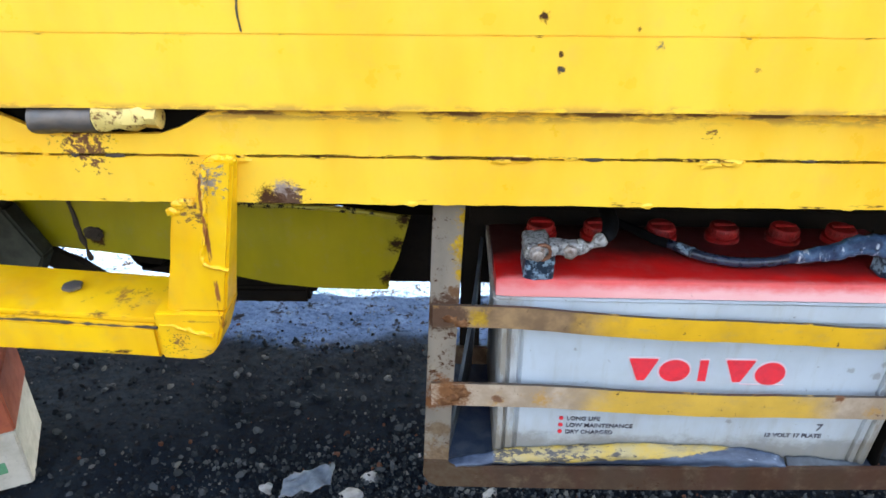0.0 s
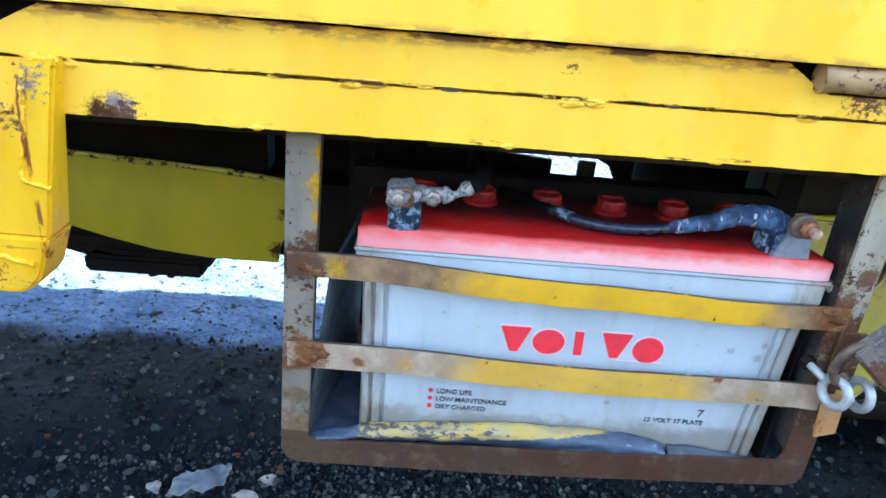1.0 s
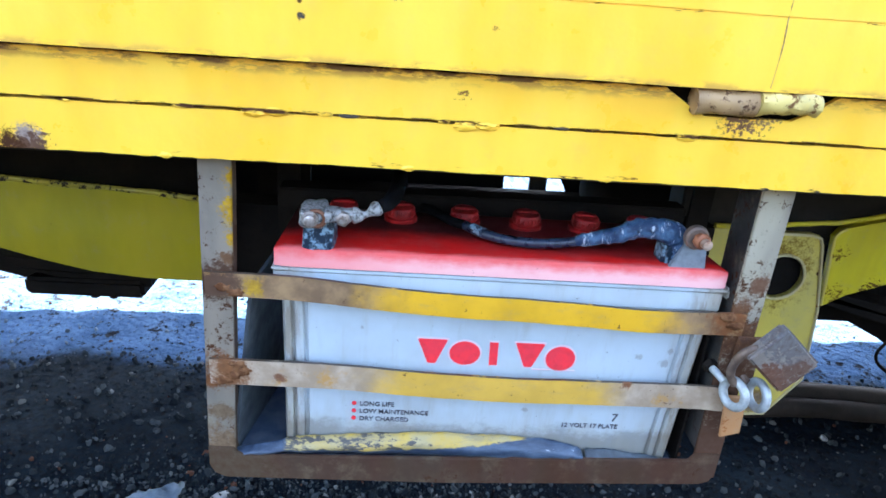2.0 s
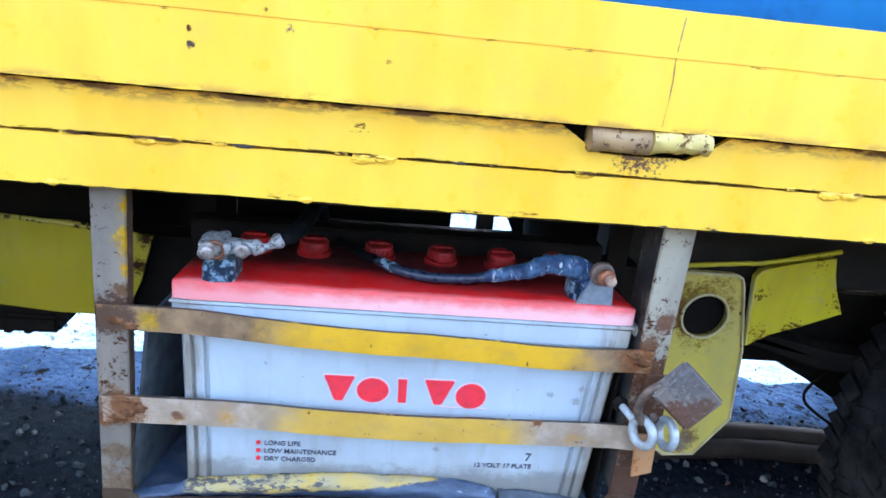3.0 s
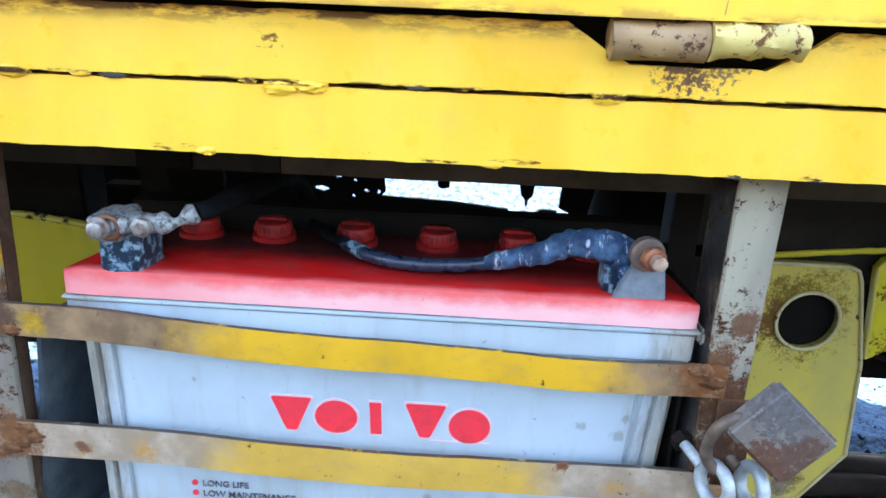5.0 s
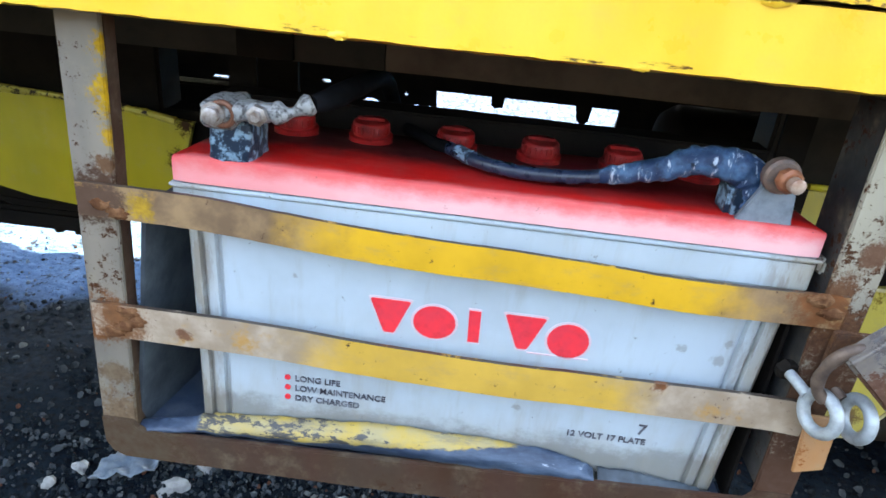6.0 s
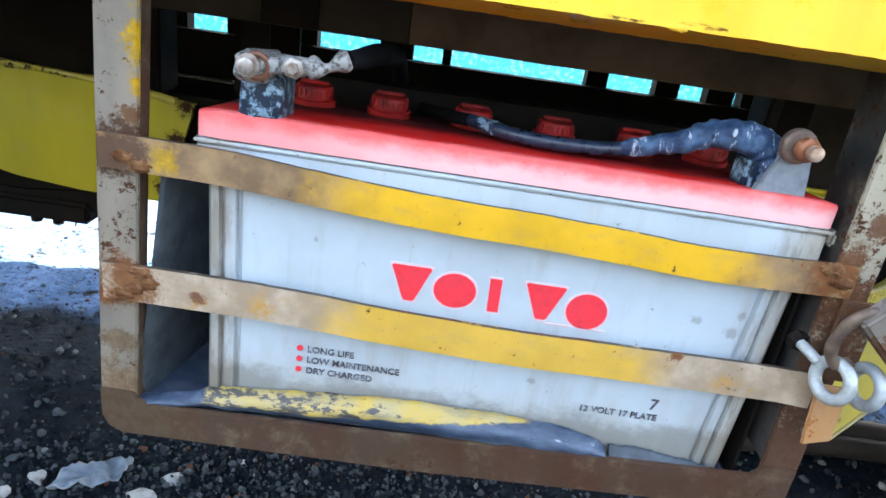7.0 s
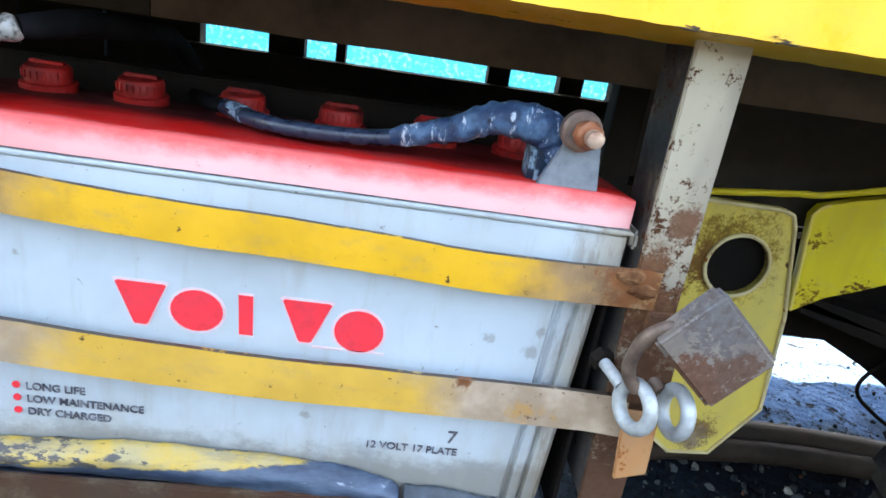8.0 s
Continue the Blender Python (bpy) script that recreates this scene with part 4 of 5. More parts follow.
part("weld_seam", tube([(-0.2715, -0.0645, 0.995), (-0.2755, -0.0648, 0.970), (-0.2790, -0.0645, 0.945), (-0.2835, -0.0648, 0.920), (-0.2880, -0.0648, 0.900), (-0.2800, -0.0650, 0.893), (-0.2640, -0.0645, 0.889)], 0.0024, 8, 10, 0.0026, 170), STEP_PAINT, step, "wavy painted weld seam")
part("weld_seam", tube([(-0.345, -0.0668, 0.8235), (-0.325, -0.0675, 0.8215), (-0.305, -0.0675, 0.8150), (-0.290, -0.0672, 0.8120)], 0.0022, 8, 10, 0.0026, 170), STEP_PAINT, step, "wavy painted weld seam")
for i, (x, z) in enumerate(((-0.25, 1.002), (-0.261, 1.003), (-0.303, 0.957), (-0.296, 0.959), (-0.309, 0.950), (-0.262, 0.998))):
    part("weld_bead", bead((x, -0.060, z), 0.0075, 0.0050, 80 + i), STEP_PAINT, step)

# blue load cover standing behind the side; unseen height added to widen the shade
bm = ruled(ruled(box(-2.4, 3.2, 0.06, 2.05, 1.001, 2.70, 0.05), 0.15, 0), 0.25, 1)
tagged(part("tarpaulin", dented(bm, 0.02, 3), TARP, smooth=True), "bright blue tarpaulin over the load on the truck bed", "tarpaulin")

# ---- battery rack ----
rack = thing("battery_rack", (0.24, 0.08, 0.54), "welded steel battery cage with worn yellow straps under the rail", "battery rack")


def post(xt0, xt1, xb0, xb1, ztop, zbot, material):
    bm = hexa([(xb0, -0.016, zbot), (xb1, -0.016, zbot), (xb1, -0.011, zbot), (xb0, -0.011, zbot), (xt0, -0.016, ztop), (xt1, -0.016, ztop), (xt1, -0.011, ztop), (xt0, -0.011, ztop)], 0.001)
    return part("post", dented(ruled(bm, 0.03, 2), 0.0008, 30), material, rack)


left_post = post(-0.063, -0.030, -0.077, -0.046, 0.9545, 0.560, RACK_LEFT)
# inner side takes a darker paint than the post face
part("post_flange", dented(ruled(hexa([(-0.051, -0.0105, 0.575), (-0.046, -0.0105, 0.575), (-0.046, 0.004, 0.575), (-0.051, 0.004, 0.575), (-0.035, -0.0105, 0.9535), (-0.030, -0.0105, 0.9535), (-0.030, 0.004, 0.9535), (-0.035, 0.004, 0.9535)]), 0.03, 2), 0.0008, 30), RACK_BASE, left_post)
right_post = post(0.513, 0.548, 0.518, 0.551, 0.958, 0.560, RACK_RIGHT)
part("post_flange", dented(ruled(hexa([(0.5185, -0.0105, 0.602), (0.5225, -0.0105, 0.602), (0.5225, 0.034, 0.602), (0.5185, 0.034, 0.602), (0.5135, -0.0105, 0.9415), (0.5175, -0.0105, 0.9415), (0.5175, 0.034, 0.9415), (0.5135, 0.034, 0.9415)]), 0.03, 2), 0.0008, 30), FLANGE, right_post)
# near-black plate added to block bright ground between post and case
part("gap_plate", box(0.5435, 0.5475, 0.0585, 0.20, 0.602, 0.80), UNDER, rack)
corner = [(-0.076, 0.59), (-0.0755, 0.562), (-0.070, 0.551), (-0.058, 0.545), (0.20, 0.543), (0.531, 0.552), (0.544, 0.557), (0.549, 0.570), (0.549, 0.60), (0.519, 0.60), (0.511, 0.589), (0.35, 0.585), (0.15, 0.580), (-0.035, 0.578), (-0.044, 0.583), (-0.046, 0.59)]
part("bottom_bar", dented(slab(corner, -0.0185, -0.0125, 0.001), 0.001, 20), RACK_BASE, rack)
part("bottom_flange", box(-0.045, 0.50, -0.012, 0.20, 0.552, 0.557), RACK_BASE, rack)
part("back_bar", box(-0.045, 0.576, 0.205, 0.211, 0.552, 0.60), RACK_BASE, rack)
# back posts coloured near-black for the shade behind the battery
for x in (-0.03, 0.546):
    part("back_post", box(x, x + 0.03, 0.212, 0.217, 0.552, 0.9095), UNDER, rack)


def strap(name, line, height, material):
    """A flat strap that runs along x with a slight outward bow."""
    pts = smooth_line(line, 8)
    bm = bmesh.new()
    rows = []
    for p in pts:
        rows.append([bm.verts.new((p.x, p.y + dy, p.z + 0.003 + dz)) for dy, dz in ((0, -height / 2), (0, -height / 4), (-0.0005, 0), (0, height / 4), (0, height / 2), (0.004, height / 2), (0.004, -height / 2))])
    for a, b in zip(rows, rows[1:]):
        for k in range(7):
            bm.faces.new((a[k], a[(k + 1) % 7], b[(k + 1) % 7], b[k]))
    bm.faces.new(rows[0])
    bm.faces.new(rows[-1][::-1])
    bmesh.ops.recalc_face_normals(bm, faces=bm.faces[:])
    return part(name, dented(bm, 0.0006, 30), material, rack)


strap("strap", [(-0.064, -0.0215, 0.806), (-0.01, -0.0215, 0.8055), (0.035, -0.0215, 0.8040), (0.08, -0.0215, 0.8003), (0.14, -0.0215, 0.7952), (0.21, -0.021, 0.7910), (0.28, -0.020, 0.7888), (0.35, -0.019, 0.7850), (0.41, -0.019, 0.7815), (0.47, -0.019, 0.7815), (0.53, -0.0215, 0.7835)], 0.0278, STRAP_TOP)
strap("strap", [(-0.066, -0.0215, 0.696), (0.0, -0.0215, 0.6955), (0.08, -0.0215, 0.6935), (0.175, -0.0215, 0.6875), (0.27, -0.021, 0.6835), (0.34, -0.020, 0.6830), (0.41, -0.020, 0.6830), (0.50, -0.0215, 0.6835), (0.532, -0.0225, 0.682)], 0.0325, STRAP_LOW)
for i, (x, z) in enumerate(((-0.045, 0.806), (-0.032, 0.80), (-0.040, 0.695), (-0.028, 0.701), (-0.05, 0.688), (-0.035, 0.709), (0.52, 0.785), (0.51, 0.795))):
    part("weld_bead", bead((x, -0.0205, z), 0.010, 0.0055, 100 + i), SCAB, rack, "rusty weld bead")
hasp = part("hasp", dented(slab([(0.527, 0.772), (0.556, 0.772), (0.556, 0.70), (0.527, 0.70)], -0.026, -0.0195, 0.001), 0.001, 30), RACK_RIGHT, rack, "rusted hasp plate")
part("hasp_tab", dented(slab([(0.524, 0.70), (0.550, 0.70), (0.553, 0.648), (0.530, 0.641)], -0.036, -0.032, 0.001), 0.002, 30), TAB, rack, "orange-rusted tab")
for x, z, y, side in ((0.523, 0.714, -0.050, -0.92), (0.555, 0.709, -0.044, -0.985)):
    eye = part("eye_bolt", torus((x, y, z), (side, -0.36 if x < 0.54 else -0.16, 0.05), 0.0153, 0.0051), ZINC, rack, "white galvanised eye bolt", smooth=True)
    part("shank", tube([(x - 0.008, y + 0.012, z + 0.008), (x - 0.013, y + 0.022, z + 0.012), (x - 0.017, y + 0.033, z + 0.014)], 0.0044, 10, 4), SHACKLE if x > 0.54 else ZINC, eye)
    if x < 0.54:
        part("shank_nut", turned([(0, 0.0078), (0.001, 0.0088), (0.008, 0.0088), (0.009, 0.0078)], (x - 0.0155, y + 0.030, z + 0.0135), (-0.25, 0.96, 0.12), 6), UNDER, eye, "black greasy nut")

# sheet-metal tray that carries the battery
part("tray_side", dented(ruled(hexa([(-0.053, -0.004, 0.562), (-0.049, -0.004, 0.562), (-0.012, 0.19, 0.562), (-0.016, 0.19, 0.562), (-0.022, -0.004, 0.800), (-0.018, -0.004, 0.800), (0.0, 0.19, 0.800), (-0.004, 0.19, 0.800)]), 0.03, 2), 0.003, 14), TRAY_GREY, rack, "dented grey tray side")
# right side coloured near-black, unlike the left, to darken the gap
part("tray_side", dented(ruled(box(0.5045, 0.5075, 0.004, 0.19, 0.5665, 0.795), 0.03, 2), 0.002, 14), UNDER, rack)
part("tray_floor", box(-0.045, 0.50, -0.0035, 0.204, 0.5575, 0.5695), TRAY_BLUE, rack)


def lip(name, line, bulge, material, label):
    """A torn, rolled sheet edge: rows of x, lower z and upper z, swelling towards the front."""
    bm = bmesh.new()
    rows = []
    for x, lo, hi in smooth_line(line, 12):
        hi += 0.0018 * noise.noise(Vector((x * 170, 2, 5))) + 0.0016 * noise.noise(Vector((x * 60, 9, 5)))
        lo += 0.0012 * noise.noise(Vector((x * 70, 4, 1)))
        cut = []
        for k in range(9):
            u = k / 8
            fold = 0.0022 * noise.noise(Vector((x * 38, u * 2.2, 0))) + 0.0010 * noise.noise(Vector((x * 120, u * 4, 3)))
            cut.append((x, -0.0125 - bulge * math.sin(math.pi * min(1.0, u * 1.15)) ** 0.8 + 0.0085 * u ** 3 + fold, lo + (hi - lo) * u))
        rows.append([bm.verts.new(c) for c in cut] + [bm.verts.new((c[0], c[1] + 0.002, c[2] - 0.001)) for c in cut[::-1]])
    for a, b in zip(rows, rows[1:]):
        for k in range(18):
            bm.faces.new((a[k], a[(k + 1) % 18], b[(k + 1) % 18], b[k]))
    bm.faces.new(rows[0])
    bm.faces.new(rows[-1][::-1])
    bmesh.ops.recalc_face_normals(bm, faces=bm.faces[:])
    part(name, bm, material, rack, label, smooth=True)


lip("tray_lip", [(-0.050, 0.572, 0.577), (-0.03, 0.575, 0.583), (0.0, 0.578, 0.590), (0.022, 0.580, 0.5965), (0.092, 0.582, 0.6035), (0.181, 0.582, 0.6095), (0.24, 0.581, 0.6095), (0.290, 0.580, 0.6075), (0.331, 0.578, 0.6040), (0.358, 0.578, 0.599), (0.372, 0.581, 0.594), (0.378, 0.584, 0.589)], 0.0045, TRAY_LIP, "blue-grey rolled tray lip with torn yellow paint")
lip("tray_lip", [(0.382, 0.576, 0.592), (0.405, 0.575, 0.593), (0.428, 0.574, 0.590), (0.455, 0.574, 0.586), (0.488, 0.574, 0.580)], 0.003, TRAY_GREY, "scuffed grey tray lip")

# ---- battery ----
battery = thing("battery", (0.25, 0.10, 0.566), "large white truck battery with red lid in the cage", "battery")


def case_mesh():
    """A slightly tapered case with upright grooves near both ends of its front."""
    rows = []
    for z, x0, x1 in ((0.5665, 0.014, 0.487), (0.575, 0.012, 0.489), (0.65, 0.012, 0.493), (0.73, 0.011, 0.497), (0.7878, 0.010, 0.4995)):
        front = []
        for u, dy in ((0.0, 0.004), (0.003, 0.0), (0.0090, 0.0), (0.0105, 0.0055), (0.0130, 0.0055), (0.0145, 0.0005), (0.0225, 0.0005), (0.0240, 0.0045), (0.0265, 0.0045), (0.0290, 0.0)):
            front.append((x0 + u, dy))
        for u, dy in ((0.0310, 0.0), (0.0288, 0.0045), (0.0264, 0.0045), (0.0245, 0.0005), (0.0180, 0.0005), (0.0166, 0.0055), (0.0142, 0.0055), (0.0126, 0.0), (0.004, 0.0), (0.0, 0.004)):
            front.append((x1 - u, dy))
        rows.append([(x, y, z) for x, y in front] + [(x1, 0.20, z), (x0, 0.20, z)])
    bm = bmesh.new()
    loops = [[bm.verts.new(c) for c in r] for r in rows]
    n = len(loops[0])
    for a, b in zip(loops, loops[1:]):
        for k in range(n):
            bm.faces.new((a[k], a[(k + 1) % n], b[(k + 1) % n], b[k]))
    bm.faces.new(loops[0][::-1])
    bm.faces.new(loops[-1])
    bmesh.ops.recalc_face_normals(bm, faces=bm.faces[:])
    return bm


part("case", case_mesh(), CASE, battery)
rim = part("rim", box(0.002, 0.506, -0.0025, 0.206, 0.7880, 0.8142, 0.002), CASE, battery, "milky plastic rim")
part("rim_ledge", dented(ruled(box(0.0005, 0.5085, -0.0052, 0.207, 0.8144, 0.8172, 0.0008), 0.05, 0), 0.0005, 20), CASE, rim)
part("handle_lug", box(0.5090, 0.5215, 0.0, 0.04, 0.803, 0.8165, 0.003), CASE, battery)
part("seam", box(0.004, 0.5035, -0.0022, 0.203, 0.8173, 0.8186), INK, battery)


def lid_mesh():
    """The lid: an upright front edge, and a top that falls away gently to the back, with a shallow step behind the edge."""
    ys = [-0.0042, -0.0036, -0.0020, 0.000, 0.010, 0.030, 0.060, 0.100, 0.150, 0.205]
    zs = [0.8375, 0.8394, 0.8404, 0.8406, 0.8397, 0.8379, 0.8352, 0.8317, 0.8273, 0.8225]
    n = 44
    bm = bmesh.new()
    rows = []
    for k in range(n + 1):
        u = k / n
        inset = 0.0022 * (1 - min(1.0, 26 * min(u, 1 - u))) ** 2
        row = [(0.0035 + 0.5015 * u, y + (inset if i < 3 else 0), z - inset + 0.0006 * noise.noise(Vector((u * 14, y * 40, 3)))) for i, (y, z) in enumerate(zip(ys, zs))]
        row = [(row[0][0], -0.0042 + inset, 0.8188)] + row + [(row[0][0], 0.205, 0.8188)]
        rows.append([bm.verts.new(c) for c in row])
    m = len(rows[0])
    for a, b in zip(rows, rows[1:]):
        for k in range(m):
            bm.faces.new((a[k], a[(k + 1) % m], b[(k + 1) % m], b[k]))
    bm.faces.new(rows[0])
    bm.faces.new(rows[-1][::-1])
    bmesh.ops.recalc_face_normals(bm, faces=bm.faces[:])
    return bm


lid = part("lid", lid_mesh(), LID, battery, "red lid with pale pink front edge, grime and painted shade behind")
CAP_PROFILE = [(0.0, 0.0200), (0.0015, 0.0206), (0.0085, 0.0206), (0.0092, 0.0196), (0.0094, 0.0166), (0.0112, 0.0166), (0.0114, 0.0176), (0.0195, 0.0172), (0.0215, 0.0155), (0.0222, 0.0120), (0.0222, 0.004)]
for i, x in enumerate((0.066, 0.137, 0.2165, 0.295, 0.371, 0.442)):
    foot = (x, 0.125, 0.8275)
    cap = part("vent_cap", turned(CAP_PROFILE, foot, (0.0, -0.05, 1), 28), CAP_RED, battery, "red screw vent cap")
    part("cap_ridge", box(x - 0.013, x + 0.013, 0.1210, 0.1265, 0.8495, 0.8522, 0.0008), CAP_RED, cap)
    for k in range(9):
        a = math.pi * (1.12 + 0.095 * k)
        rib = box(-0.0008, 0.0008, -0.0012, 0.0008, 0.0, 0.0062, 0.0004, 1)
        bmesh.ops.transform(rib, matrix=Matrix.Translation((x + 0.0175 * math.cos(a), 0.1241 + 0.0175 * math.sin(a), 0.8395)) @ Matrix.Rotation(a + math.pi / 2, 4, "Z"), verts=rib.verts[:])
        part("grip_rib", rib, CAP_RED, cap)
terminal = part("terminal", lumpy(box(0.033, 0.067, -0.003, 0.043, 0.8340, 0.872, 0.004, 1), 3, 0.0020, 100), GREASED, battery, "greasy blue-grey lead terminal")
part("terminal", box(0.432, 0.470, 0.012, 0.042, 0.8350, 0.864, 0.004), GREASED, battery, "grey lead terminal")


def flat_print(name, outline, material, label=""):
    """A thin printed shape on the front of the case."""
    part(name, slab(outline, -0.0012, -0.0002), material, battery, label)


def halo(outline, grow):
    cx, cz = sum(p[0] for p in outline) / len(outline), sum(p[1] for p in outline) / len(outline)
    wide = [(cx + (x - cx) * (1 + grow), cz + (z - cz) * (1 + grow)) for x, z in outline]
    part("print_halo", slab(wide, -0.0006, -0.0001), MARK_PINK, battery)


# the maker's mark, as a row of plain red shapes
def wedge(cx, half):
    return [(cx - half, 0.7335), (cx - half + 0.002, 0.7345), (cx + half - 0.002, 0.7345), (cx + half, 0.7335), (cx + 0.0050, 0.7040), (cx + 0.0035, 0.7025), (cx - 0.0035, 0.7025), (cx - 0.0050, 0.7040)]


for shape in (wedge(0.1815, 0.0170), ring(0.2195, 0.7175, 0.0180, 0.0158, 22), [(0.2475, 0.7335), (0.2575, 0.7335), (0.2585, 0.7030), (0.2490, 0.7030)], wedge(0.2950, 0.0170), ring(0.3325, 0.7155, 0.0175, 0.0165, 22)):
    flat_print("red_mark", shape, MARK_RED, "printed red mark")
    halo(shape, 0.12)
flat_print("red_line", [(0.300, 0.6990), (0.352, 0.6990), (0.352, 0.7002), (0.300, 0.7002)], MARK_PINK)


def lettering(text, x, z, size, material):
    """Built-in type, made a thin mesh on the front of the case."""
    curve = bpy.data.curves.new("lettering", "FONT")
    curve.body, curve.size, curve.extrude, curve.offset = text, size, 0.0004, 0.00012
    tmp = bpy.data.objects.new("lettering", curve)
    scene.collection.objects.link(tmp)
    mesh = bpy.data.meshes.new_from_object(tmp)
    bpy.data.objects.remove(tmp)
    mesh.transform(pose(x, -0.0008, z, 90))
    mesh.materials.clear()
    mesh.materials.append(material)
    ob = new("lettering", mesh)
    ob.parent = battery
    ob.matrix_parent_inverse = Matrix.Translation(-Vector(battery.location))
    return tagged(ob, "small black printed words")


for i, words in enumerate(("LONG LIFE", "LOW MAINTENANCE", "DRY CHARGED")):
    z = 0.6400 - 0.0108 * i
    flat_print("bullet", ring(0.0935, z + 0.001, 0.0028, 0.0028, 10), MARK_RED)
    lettering(words, 0.1000, z - 0.0022, 0.0086, INK)
lettering("12 VOLT 17 PLATE", 0.347, 0.6175, 0.0088, INK)
lettering("7", 0.4085, 0.6285, 0.0160, INK)

# the battery sits slightly askew in its tray
battery.rotation_euler.y, battery.location.z = radians(0.4), 0.571

# clamp and cable at the one terminal
clamp = thing("cable_clamp", (0.06, 0.03, 0.878), "corroded lead battery clamp bolted to a cable", "battery clamp")
part("jaw", lumpy(box(0.033, 0.061, -0.012, 0.030, 0.8690, 0.8905, 0.004, 1), 3, 0.0022, 130), LEAD, clamp)
part("arm", lumpy(hexa([(0.059, -0.015, 0.8770), (0.091, -0.015, 0.8800), (0.091, 0.002, 0.8800), (0.059, 0.010, 0.8770), (0.059, -0.015, 0.8910), (0.091, -0.015, 0.8920), (0.091, 0.002, 0.8920), (0.059, 0.010, 0.8910)], 0.003, 1), 3, 0.0024, 120), LEAD, clamp)
part("clamp_bolt", turned([(0, 0.0088), (0.004, 0.0088), (0.004, 0.0062), (0.010, 0.0062), (0.011, 0.0042)], (0.046, -0.012, 0.8825), (0, -1, 0), 12), BOLT, clamp, "worn steel bolt")
part("washer", torus((0.052, -0.0125, 0.8825), (0, 1, 0), 0.0086, 0.0024, 20, 8), COPPER_RUST, clamp, "rust-stained washer")
part("nut", turned([(0, 0.0078), (0.006, 0.0078), (0.0068, 0.005), (0.009, 0.004)], (0.080, -0.014, 0.8855), (0, -1, 0), 6), BOLT, clamp)
part("ferrule", tube([(0.089, -0.007, 0.886), (0.097, -0.007, 0.8860), (0.104, -0.006, 0.888), (0.111, -0.004, 0.892), (0.117, -0.002, 0.895)], lambda u: 0.0054 + 0.0026 * math.sin(0.9 + u * 8.2), 12, 6, 0.002), LEAD, clamp)
part("cable", tube([(0.116, -0.002, 0.8945), (0.125, 0.010, 0.8955), (0.132, 0.04, 0.8960), (0.135, 0.10, 0.890), (0.136, 0.20, 0.876), (0.137, 0.27, 0.838), (0.14, 0.305, 0.79)], lambda u: 0.0068 + 0.0022 * min(1.0, u * 4), 12, 8), CABLE_DARK, clamp)

clamp.location.z += 0.003

# taped cable across the lid
lead = thing("battery_cable", (0.45, 0.01, 0.86), "blue-black taped battery cable with a rusty bolted lug", "cable")
part("core", tube([(0.355, 0.045, 0.852), (0.325, 0.036, 0.849), (0.285, 0.033, 0.8482), (0.255, 0.041, 0.8482), (0.232, 0.058, 0.8482), (0.216, 0.077, 0.8482)], 0.0058, 12, 8), CABLE, lead)
part("cable_tail", tube([(0.2155, 0.0775, 0.8482), (0.203, 0.090, 0.8465), (0.194, 0.110, 0.8440), (0.186, 0.132, 0.8405), (0.176, 0.152, 0.8375), (0.168, 0.1655, 0.8365)], 0.0057, 12, 8), CABLE_DARK, lead)
part("cable_sleeve", tube([(0.236, 0.0535, 0.8486), (0.229, 0.0615, 0.8486), (0.223, 0.0685, 0.8486)], 0.0064, 12, 5, 0.001), GREASED, lead, "scuffed blue-grey sleeve")
part("tape", tube([(0.340, 0.040, 0.8505), (0.362, 0.036, 0.8570), (0.385, 0.030, 0.865), (0.405, 0.027, 0.8745), (0.427, 0.024, 0.8765), (0.444, 0.022, 0.8720), (0.453, 0.022, 0.8600), (0.454, 0.022, 0.8460)], lambda u: 0.0062 + 0.0078 * min(1.0, u * 1.35) + 0.0007 * (int(u * 26) % 2), 16, 12, 0.0016, 130), TAPE, lead, "wound blue-black insulating tape")
part("lug", dented(slab([(0.438, 0.8405), (0.480, 0.8405), (0.474, 0.882), (0.455, 0.884), (0.450, 0.866)], 0.0, 0.006, 0.001), 0.001, 40), LUG, lead, "grey lead flag lug")
part("lug_collar", turned([(0, 0.0132), (0.003, 0.0136), (0.007, 0.0132), (0.009, 0.0112)], (0.459, -0.0005, 0.880), (0, -1, 0), 18), WASHER, lead, "tan stained washer")
part("lug_nut", roughen(turned([(0, 0.0088), (0.001, 0.0096), (0.006, 0.0094), (0.0085, 0.0072)], (0.461, -0.0105, 0.8795), (0.15, -1, 0), 9), 0.0008, 200), NUT, lead, "rusty brass nut")
part("lug_bolt", turned([(0, 0.0056), (0.007, 0.0056), (0.008, 0.0042)], (0.4625, -0.019, 0.8793), (0.15, -1, 0), 12), NUT_END, lead)

lead.location.z += 0.003

# dark bar added behind the caps, closing the view below the slits
part("dark_bar", dented(ruled(box(-0.02, 0.52, 0.165, 0.198, 0.8290, 0.8560, 0.002), 0.04, 0), 0.002, 20), UNDER, rack, "black bar behind the vent caps")

# ---- padlock ----
lock = thing("padlock", (0.565, -0.06, 0.765), "rusted old square padlock hanging on the cage eyes", "padlock")
bm = box(-0.0325, 0.0325, -0.009, 0.009, -0.0262, 0.0262, 0.003, 3)
bmesh.ops.transform(bm, matrix=Matrix.Translation((0.5570, -0.060, 0.7690)) @ Matrix.Rotation(radians(42), 4, "Y"), verts=bm.verts[:])
part("lock_body", roughen(bm, 0.0012, 60), LOCK, lock)
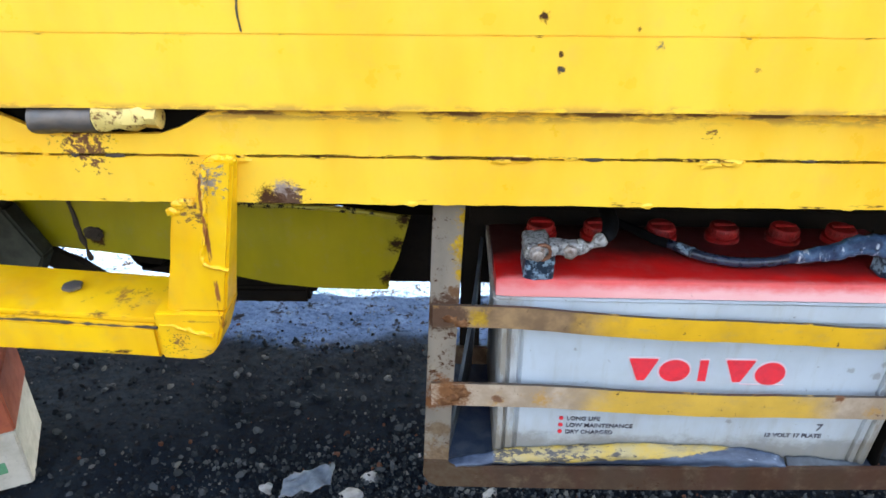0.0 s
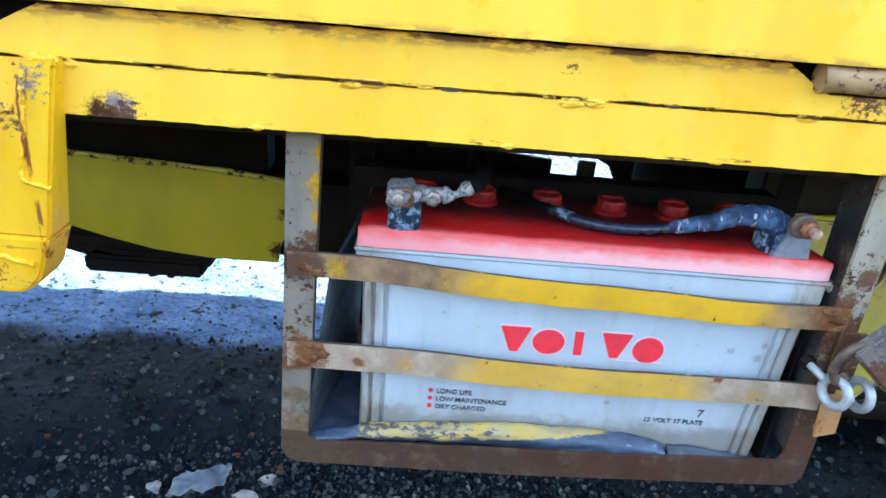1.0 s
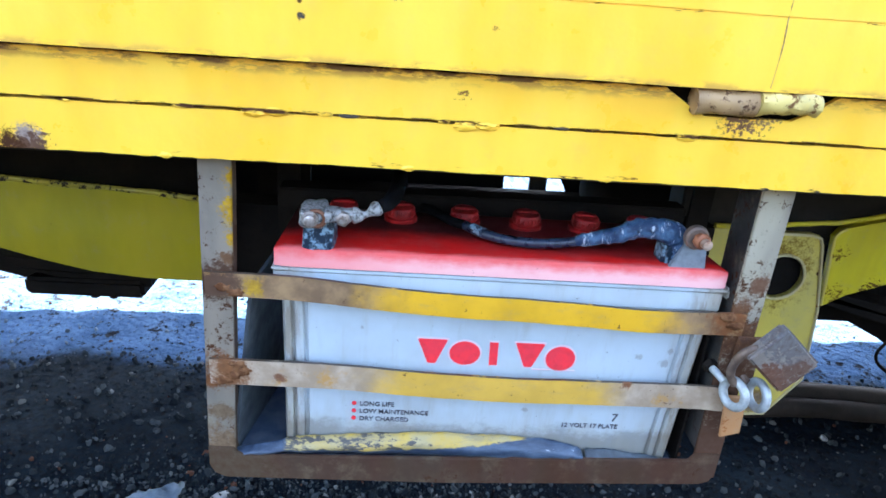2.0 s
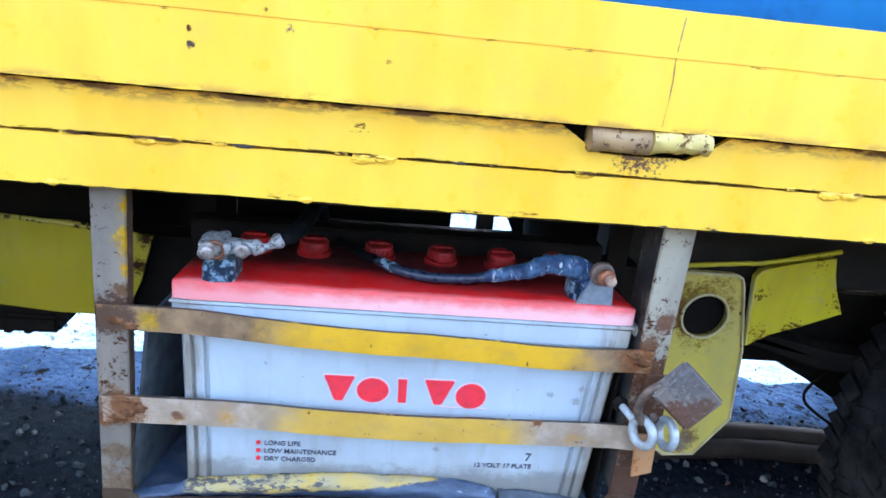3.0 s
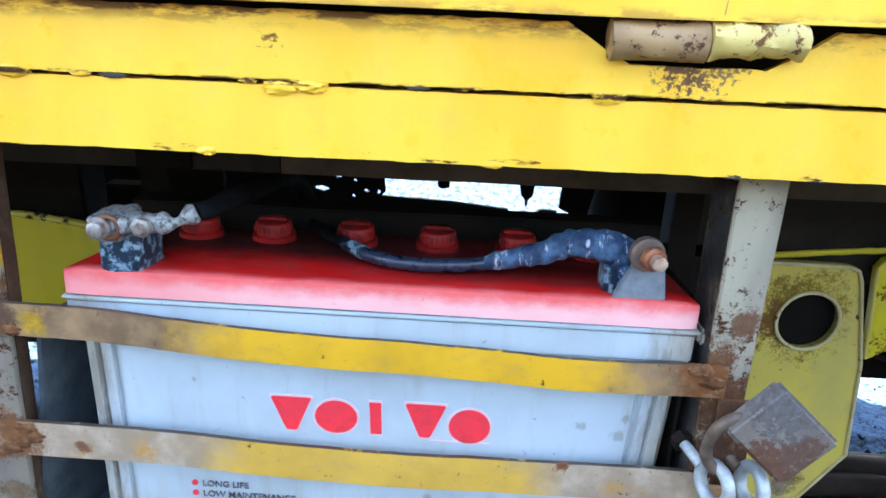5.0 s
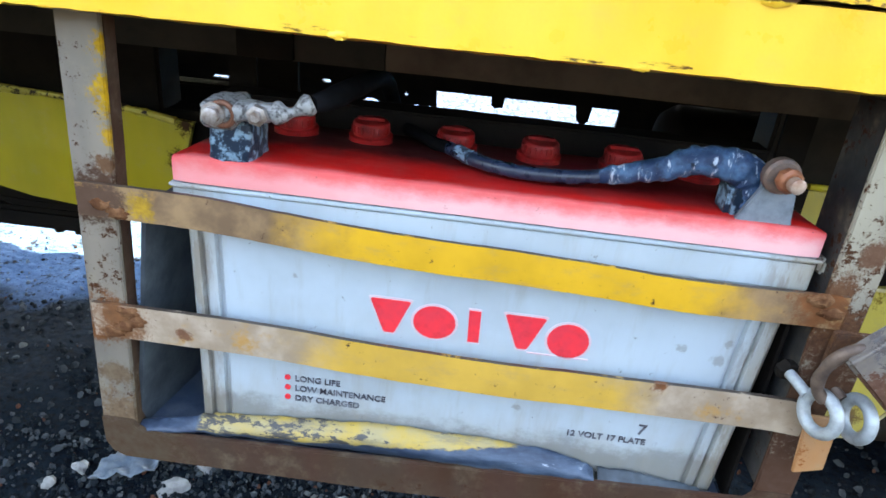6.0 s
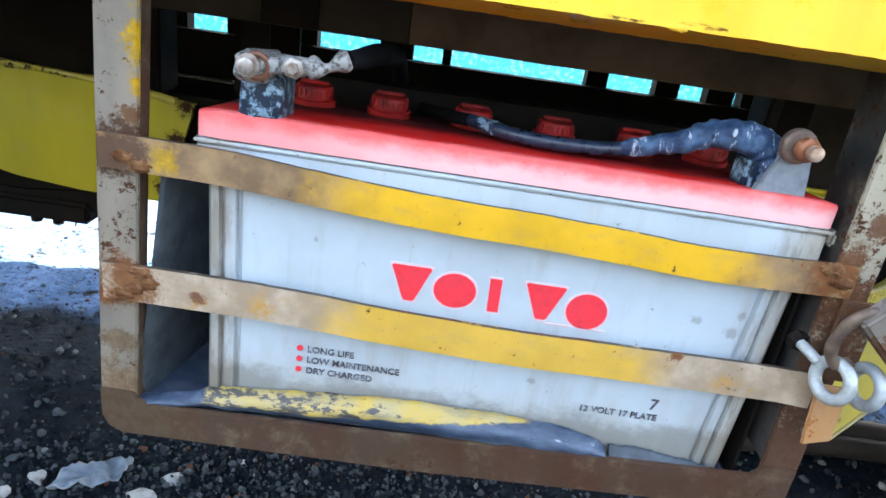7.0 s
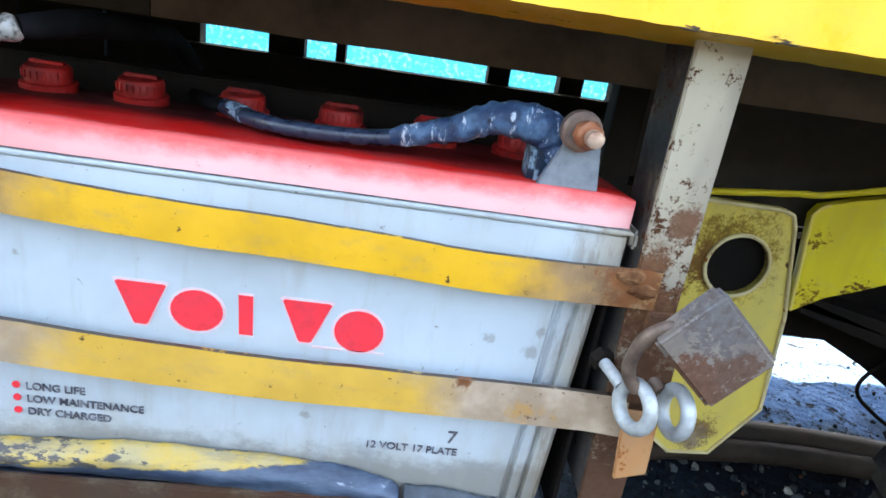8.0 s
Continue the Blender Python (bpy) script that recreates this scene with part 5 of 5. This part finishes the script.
part("lock_shackle", tube([(0.533, -0.060, 0.777), (0.525, -0.060, 0.780), (0.518, -0.059, 0.775), (0.512, -0.056, 0.763), (0.511, -0.052, 0.748), (0.514, -0.050, 0.736), (0.521, -0.050, 0.727)], 0.0047, 12, 6, 0.001), SHACKLE, lock, "rusted bent shackle")

# ---- things on the ground ----
def stone_mesh(seed, size, flat, angular=0.8):
    bm = bmesh.new()
    bmesh.ops.create_icosphere(bm, subdivisions=2, radius=1.0)
    for v in bm.verts:
        k = 1 + angular * noise.noise(v.co * 1.3 + Vector((seed * 7.3, 0, 0))) + 0.12 * noise.noise(v.co * 4 + Vector((0, seed * 3.1, 0)))
        v.co = Vector((v.co.x * size * k, v.co.y * size * 0.75 * k, v.co.z * size * flat * k))
    return bm


def stone(x, y, seed, size, flat, turn, material, label):
    ob = part("stone", stone_mesh(seed, size, flat), material)
    ob.matrix_world = pose(x, y, size * flat * 0.55, 4, 3, turn)
    tagged(ob, label, "stone", "pale stones by the cage")


for row in ((-0.116, 0.571, 1, 0.020, 0.5, 20), (-0.23, 0.50, 2, 0.042, 0.32, 35), (-0.465, 0.458, 3, 0.030, 0.75, 0), (-0.50, 0.41, 4, 0.028, 0.85, 60), (-0.27, 0.44, 5, 0.050, 0.3, 20), (0.05, 0.45, 6, 0.035, 0.4, 70), (0.16, 0.42, 7, 0.050, 0.3, 10), (1.33, 0.77, 8, 0.022, 0.5, 40), (-0.05, 0.40, 9, 0.022, 0.6, 15), (-0.38, 0.50, 10, 0.018, 0.6, 80), (0.70, 0.70, 11, 0.02, 0.5, 30)):
    stone(*row[:3], row[3] * 0.55, *row[4:], STONE_WHITE, "small pale broken stone on the gravel")

bm = bmesh.new()
bmesh.ops.create_grid(bm, x_segments=16, y_segments=10, size=1.0)
for v in bm.verts:
    v.co = Vector((-0.37 + 0.055 * v.co.x, 0.47 + 0.032 * v.co.y + 0.02 * v.co.x, 0.022 + 0.016 * noise.noise(v.co * 2.4) + 0.008 * noise.noise(v.co * 6)))
bmesh.ops.solidify(bm, geom=bm.faces[:], thickness=0.002)
tagged(part("plastic_scrap", bm, SCRAP, smooth=True), "crumpled bluish white plastic scrap on the gravel", "litter")

verts, faces = [], []
base = bmesh.new()
bmesh.ops.create_icosphere(base, subdivisions=1, radius=1.0)
base_v, base_f = [v.co.copy() for v in base.verts], [[v.index for v in f.verts] for f in base.faces]
base.free()
rng = random.Random(5)
for i in range(15000):
    near = i < 5200
    if near:
        x, y, r = rng.uniform(-1.7, 2.2), rng.uniform(0.12, 1.05), 0.003 + 0.010 * rng.random() ** 3
    elif i < 8000:
        x, y, r = rng.uniform(-2.3, 2.7), 1.0 + 1.8 * rng.random() ** 1.5, 0.003 + 0.0055 * rng.random() ** 3
    else:
        x, y, r = rng.gauss(0.05, 0.42), 0.47 + 0.10 * rng.gauss(0, 1), 0.0022 + 0.0060 * rng.random() ** 2.2
    turn = Euler((rng.uniform(0, 6), rng.uniform(0, 6), rng.uniform(0, 6))).to_matrix()
    start = len(verts)
    stretch = Vector((1, rng.uniform(0.6, 1), rng.uniform(0.5, 0.9)))
    h = ground_height(x, y)
    for v in base_v:
        q = turn @ Vector((v.x * stretch.x, v.y * stretch.y, v.z * stretch.z)) * r * (1 + 0.75 * noise.noise(v * 1.7 + Vector((i, 0, 0))))
        verts.append((x + q.x, y + q.y, h + 0.4 * r + q.z))
    faces += [[start + k for k in f] for f in base_f]
mesh = bpy.data.meshes.new("gravel")
mesh.from_pydata(verts, [], faces)


def gravel_material():
    n = Nodes("mixed_gravel")
    g = n.tree.nodes.new("ShaderNodeNewGeometry").outputs["Random Per Island"]
    # stones repeat the ground's shade tones: dark near, blue beyond
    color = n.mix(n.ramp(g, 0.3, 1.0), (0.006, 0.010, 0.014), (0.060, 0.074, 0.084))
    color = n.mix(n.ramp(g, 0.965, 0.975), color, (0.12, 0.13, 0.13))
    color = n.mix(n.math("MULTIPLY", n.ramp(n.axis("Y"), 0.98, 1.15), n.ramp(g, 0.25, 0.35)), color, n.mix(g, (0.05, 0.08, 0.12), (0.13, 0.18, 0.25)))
    color = n.mix(n.ramp(g, 0.012, 0.020, 1, 0), color, (0.10, 0.045, 0.03))
    n.bump(n.noise(150, 4), 0.4, 0.001)
    return n.done(color, 0.9, 0, 0.1)


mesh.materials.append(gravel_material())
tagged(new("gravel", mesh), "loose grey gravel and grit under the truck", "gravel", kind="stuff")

# worn tyre strip lying on the ground behind the cage
strip = thing("tyre_strip", (1.4, 0.86, 0.0), "dark curved strip of worn tyre lying on gravel", "tyre strip")
for k, (dy, z, r) in enumerate(((0.0, 0.055, 0.030), (-0.05, 0.040, 0.028), (0.045, 0.036, 0.026))):
    part("tyre_rib", tube([(0.85, 0.86 + dy, z), (1.15, 0.90 + dy, z), (1.4, 0.90 + dy, z), (1.7, 0.86 + dy, z), (2.0, 0.78 + dy, z)], r, 10, 6, 0.004, 14), WET, strip, smooth=True)

# carton at the left
carton = thing("carton", (-1.14, 0.50, 0.0), "faded red and white cardboard carton on the ground", "carton")
bm = box(-0.16, 0.16, -0.11, 0.11, 0.0, 0.16, 0.004)
bmesh.ops.transform(bm, matrix=pose(-1.20, 0.50, 0.002, 0, 0, 25), verts=bm.verts[:])
part("carton_base", bm, BOX_WHITE, carton)
bm = box(-0.163, 0.163, -0.113, 0.113, 0.0, 0.13, 0.004)
bmesh.ops.transform(bm, matrix=pose(-1.20, 0.50, 0.1625, 0, 0, 25), verts=bm.verts[:])
part("carton_lid", bm, BOX_RED, carton, "faded red lid")
bm = box(0.02, 0.12, -0.1118, -0.1102, 0.05, 0.08)
bmesh.ops.transform(bm, matrix=pose(-1.20, 0.50, 0.002, 0, 0, 25), verts=bm.verts[:])
part("printed_bar", bm, BOX_GREEN, carton)
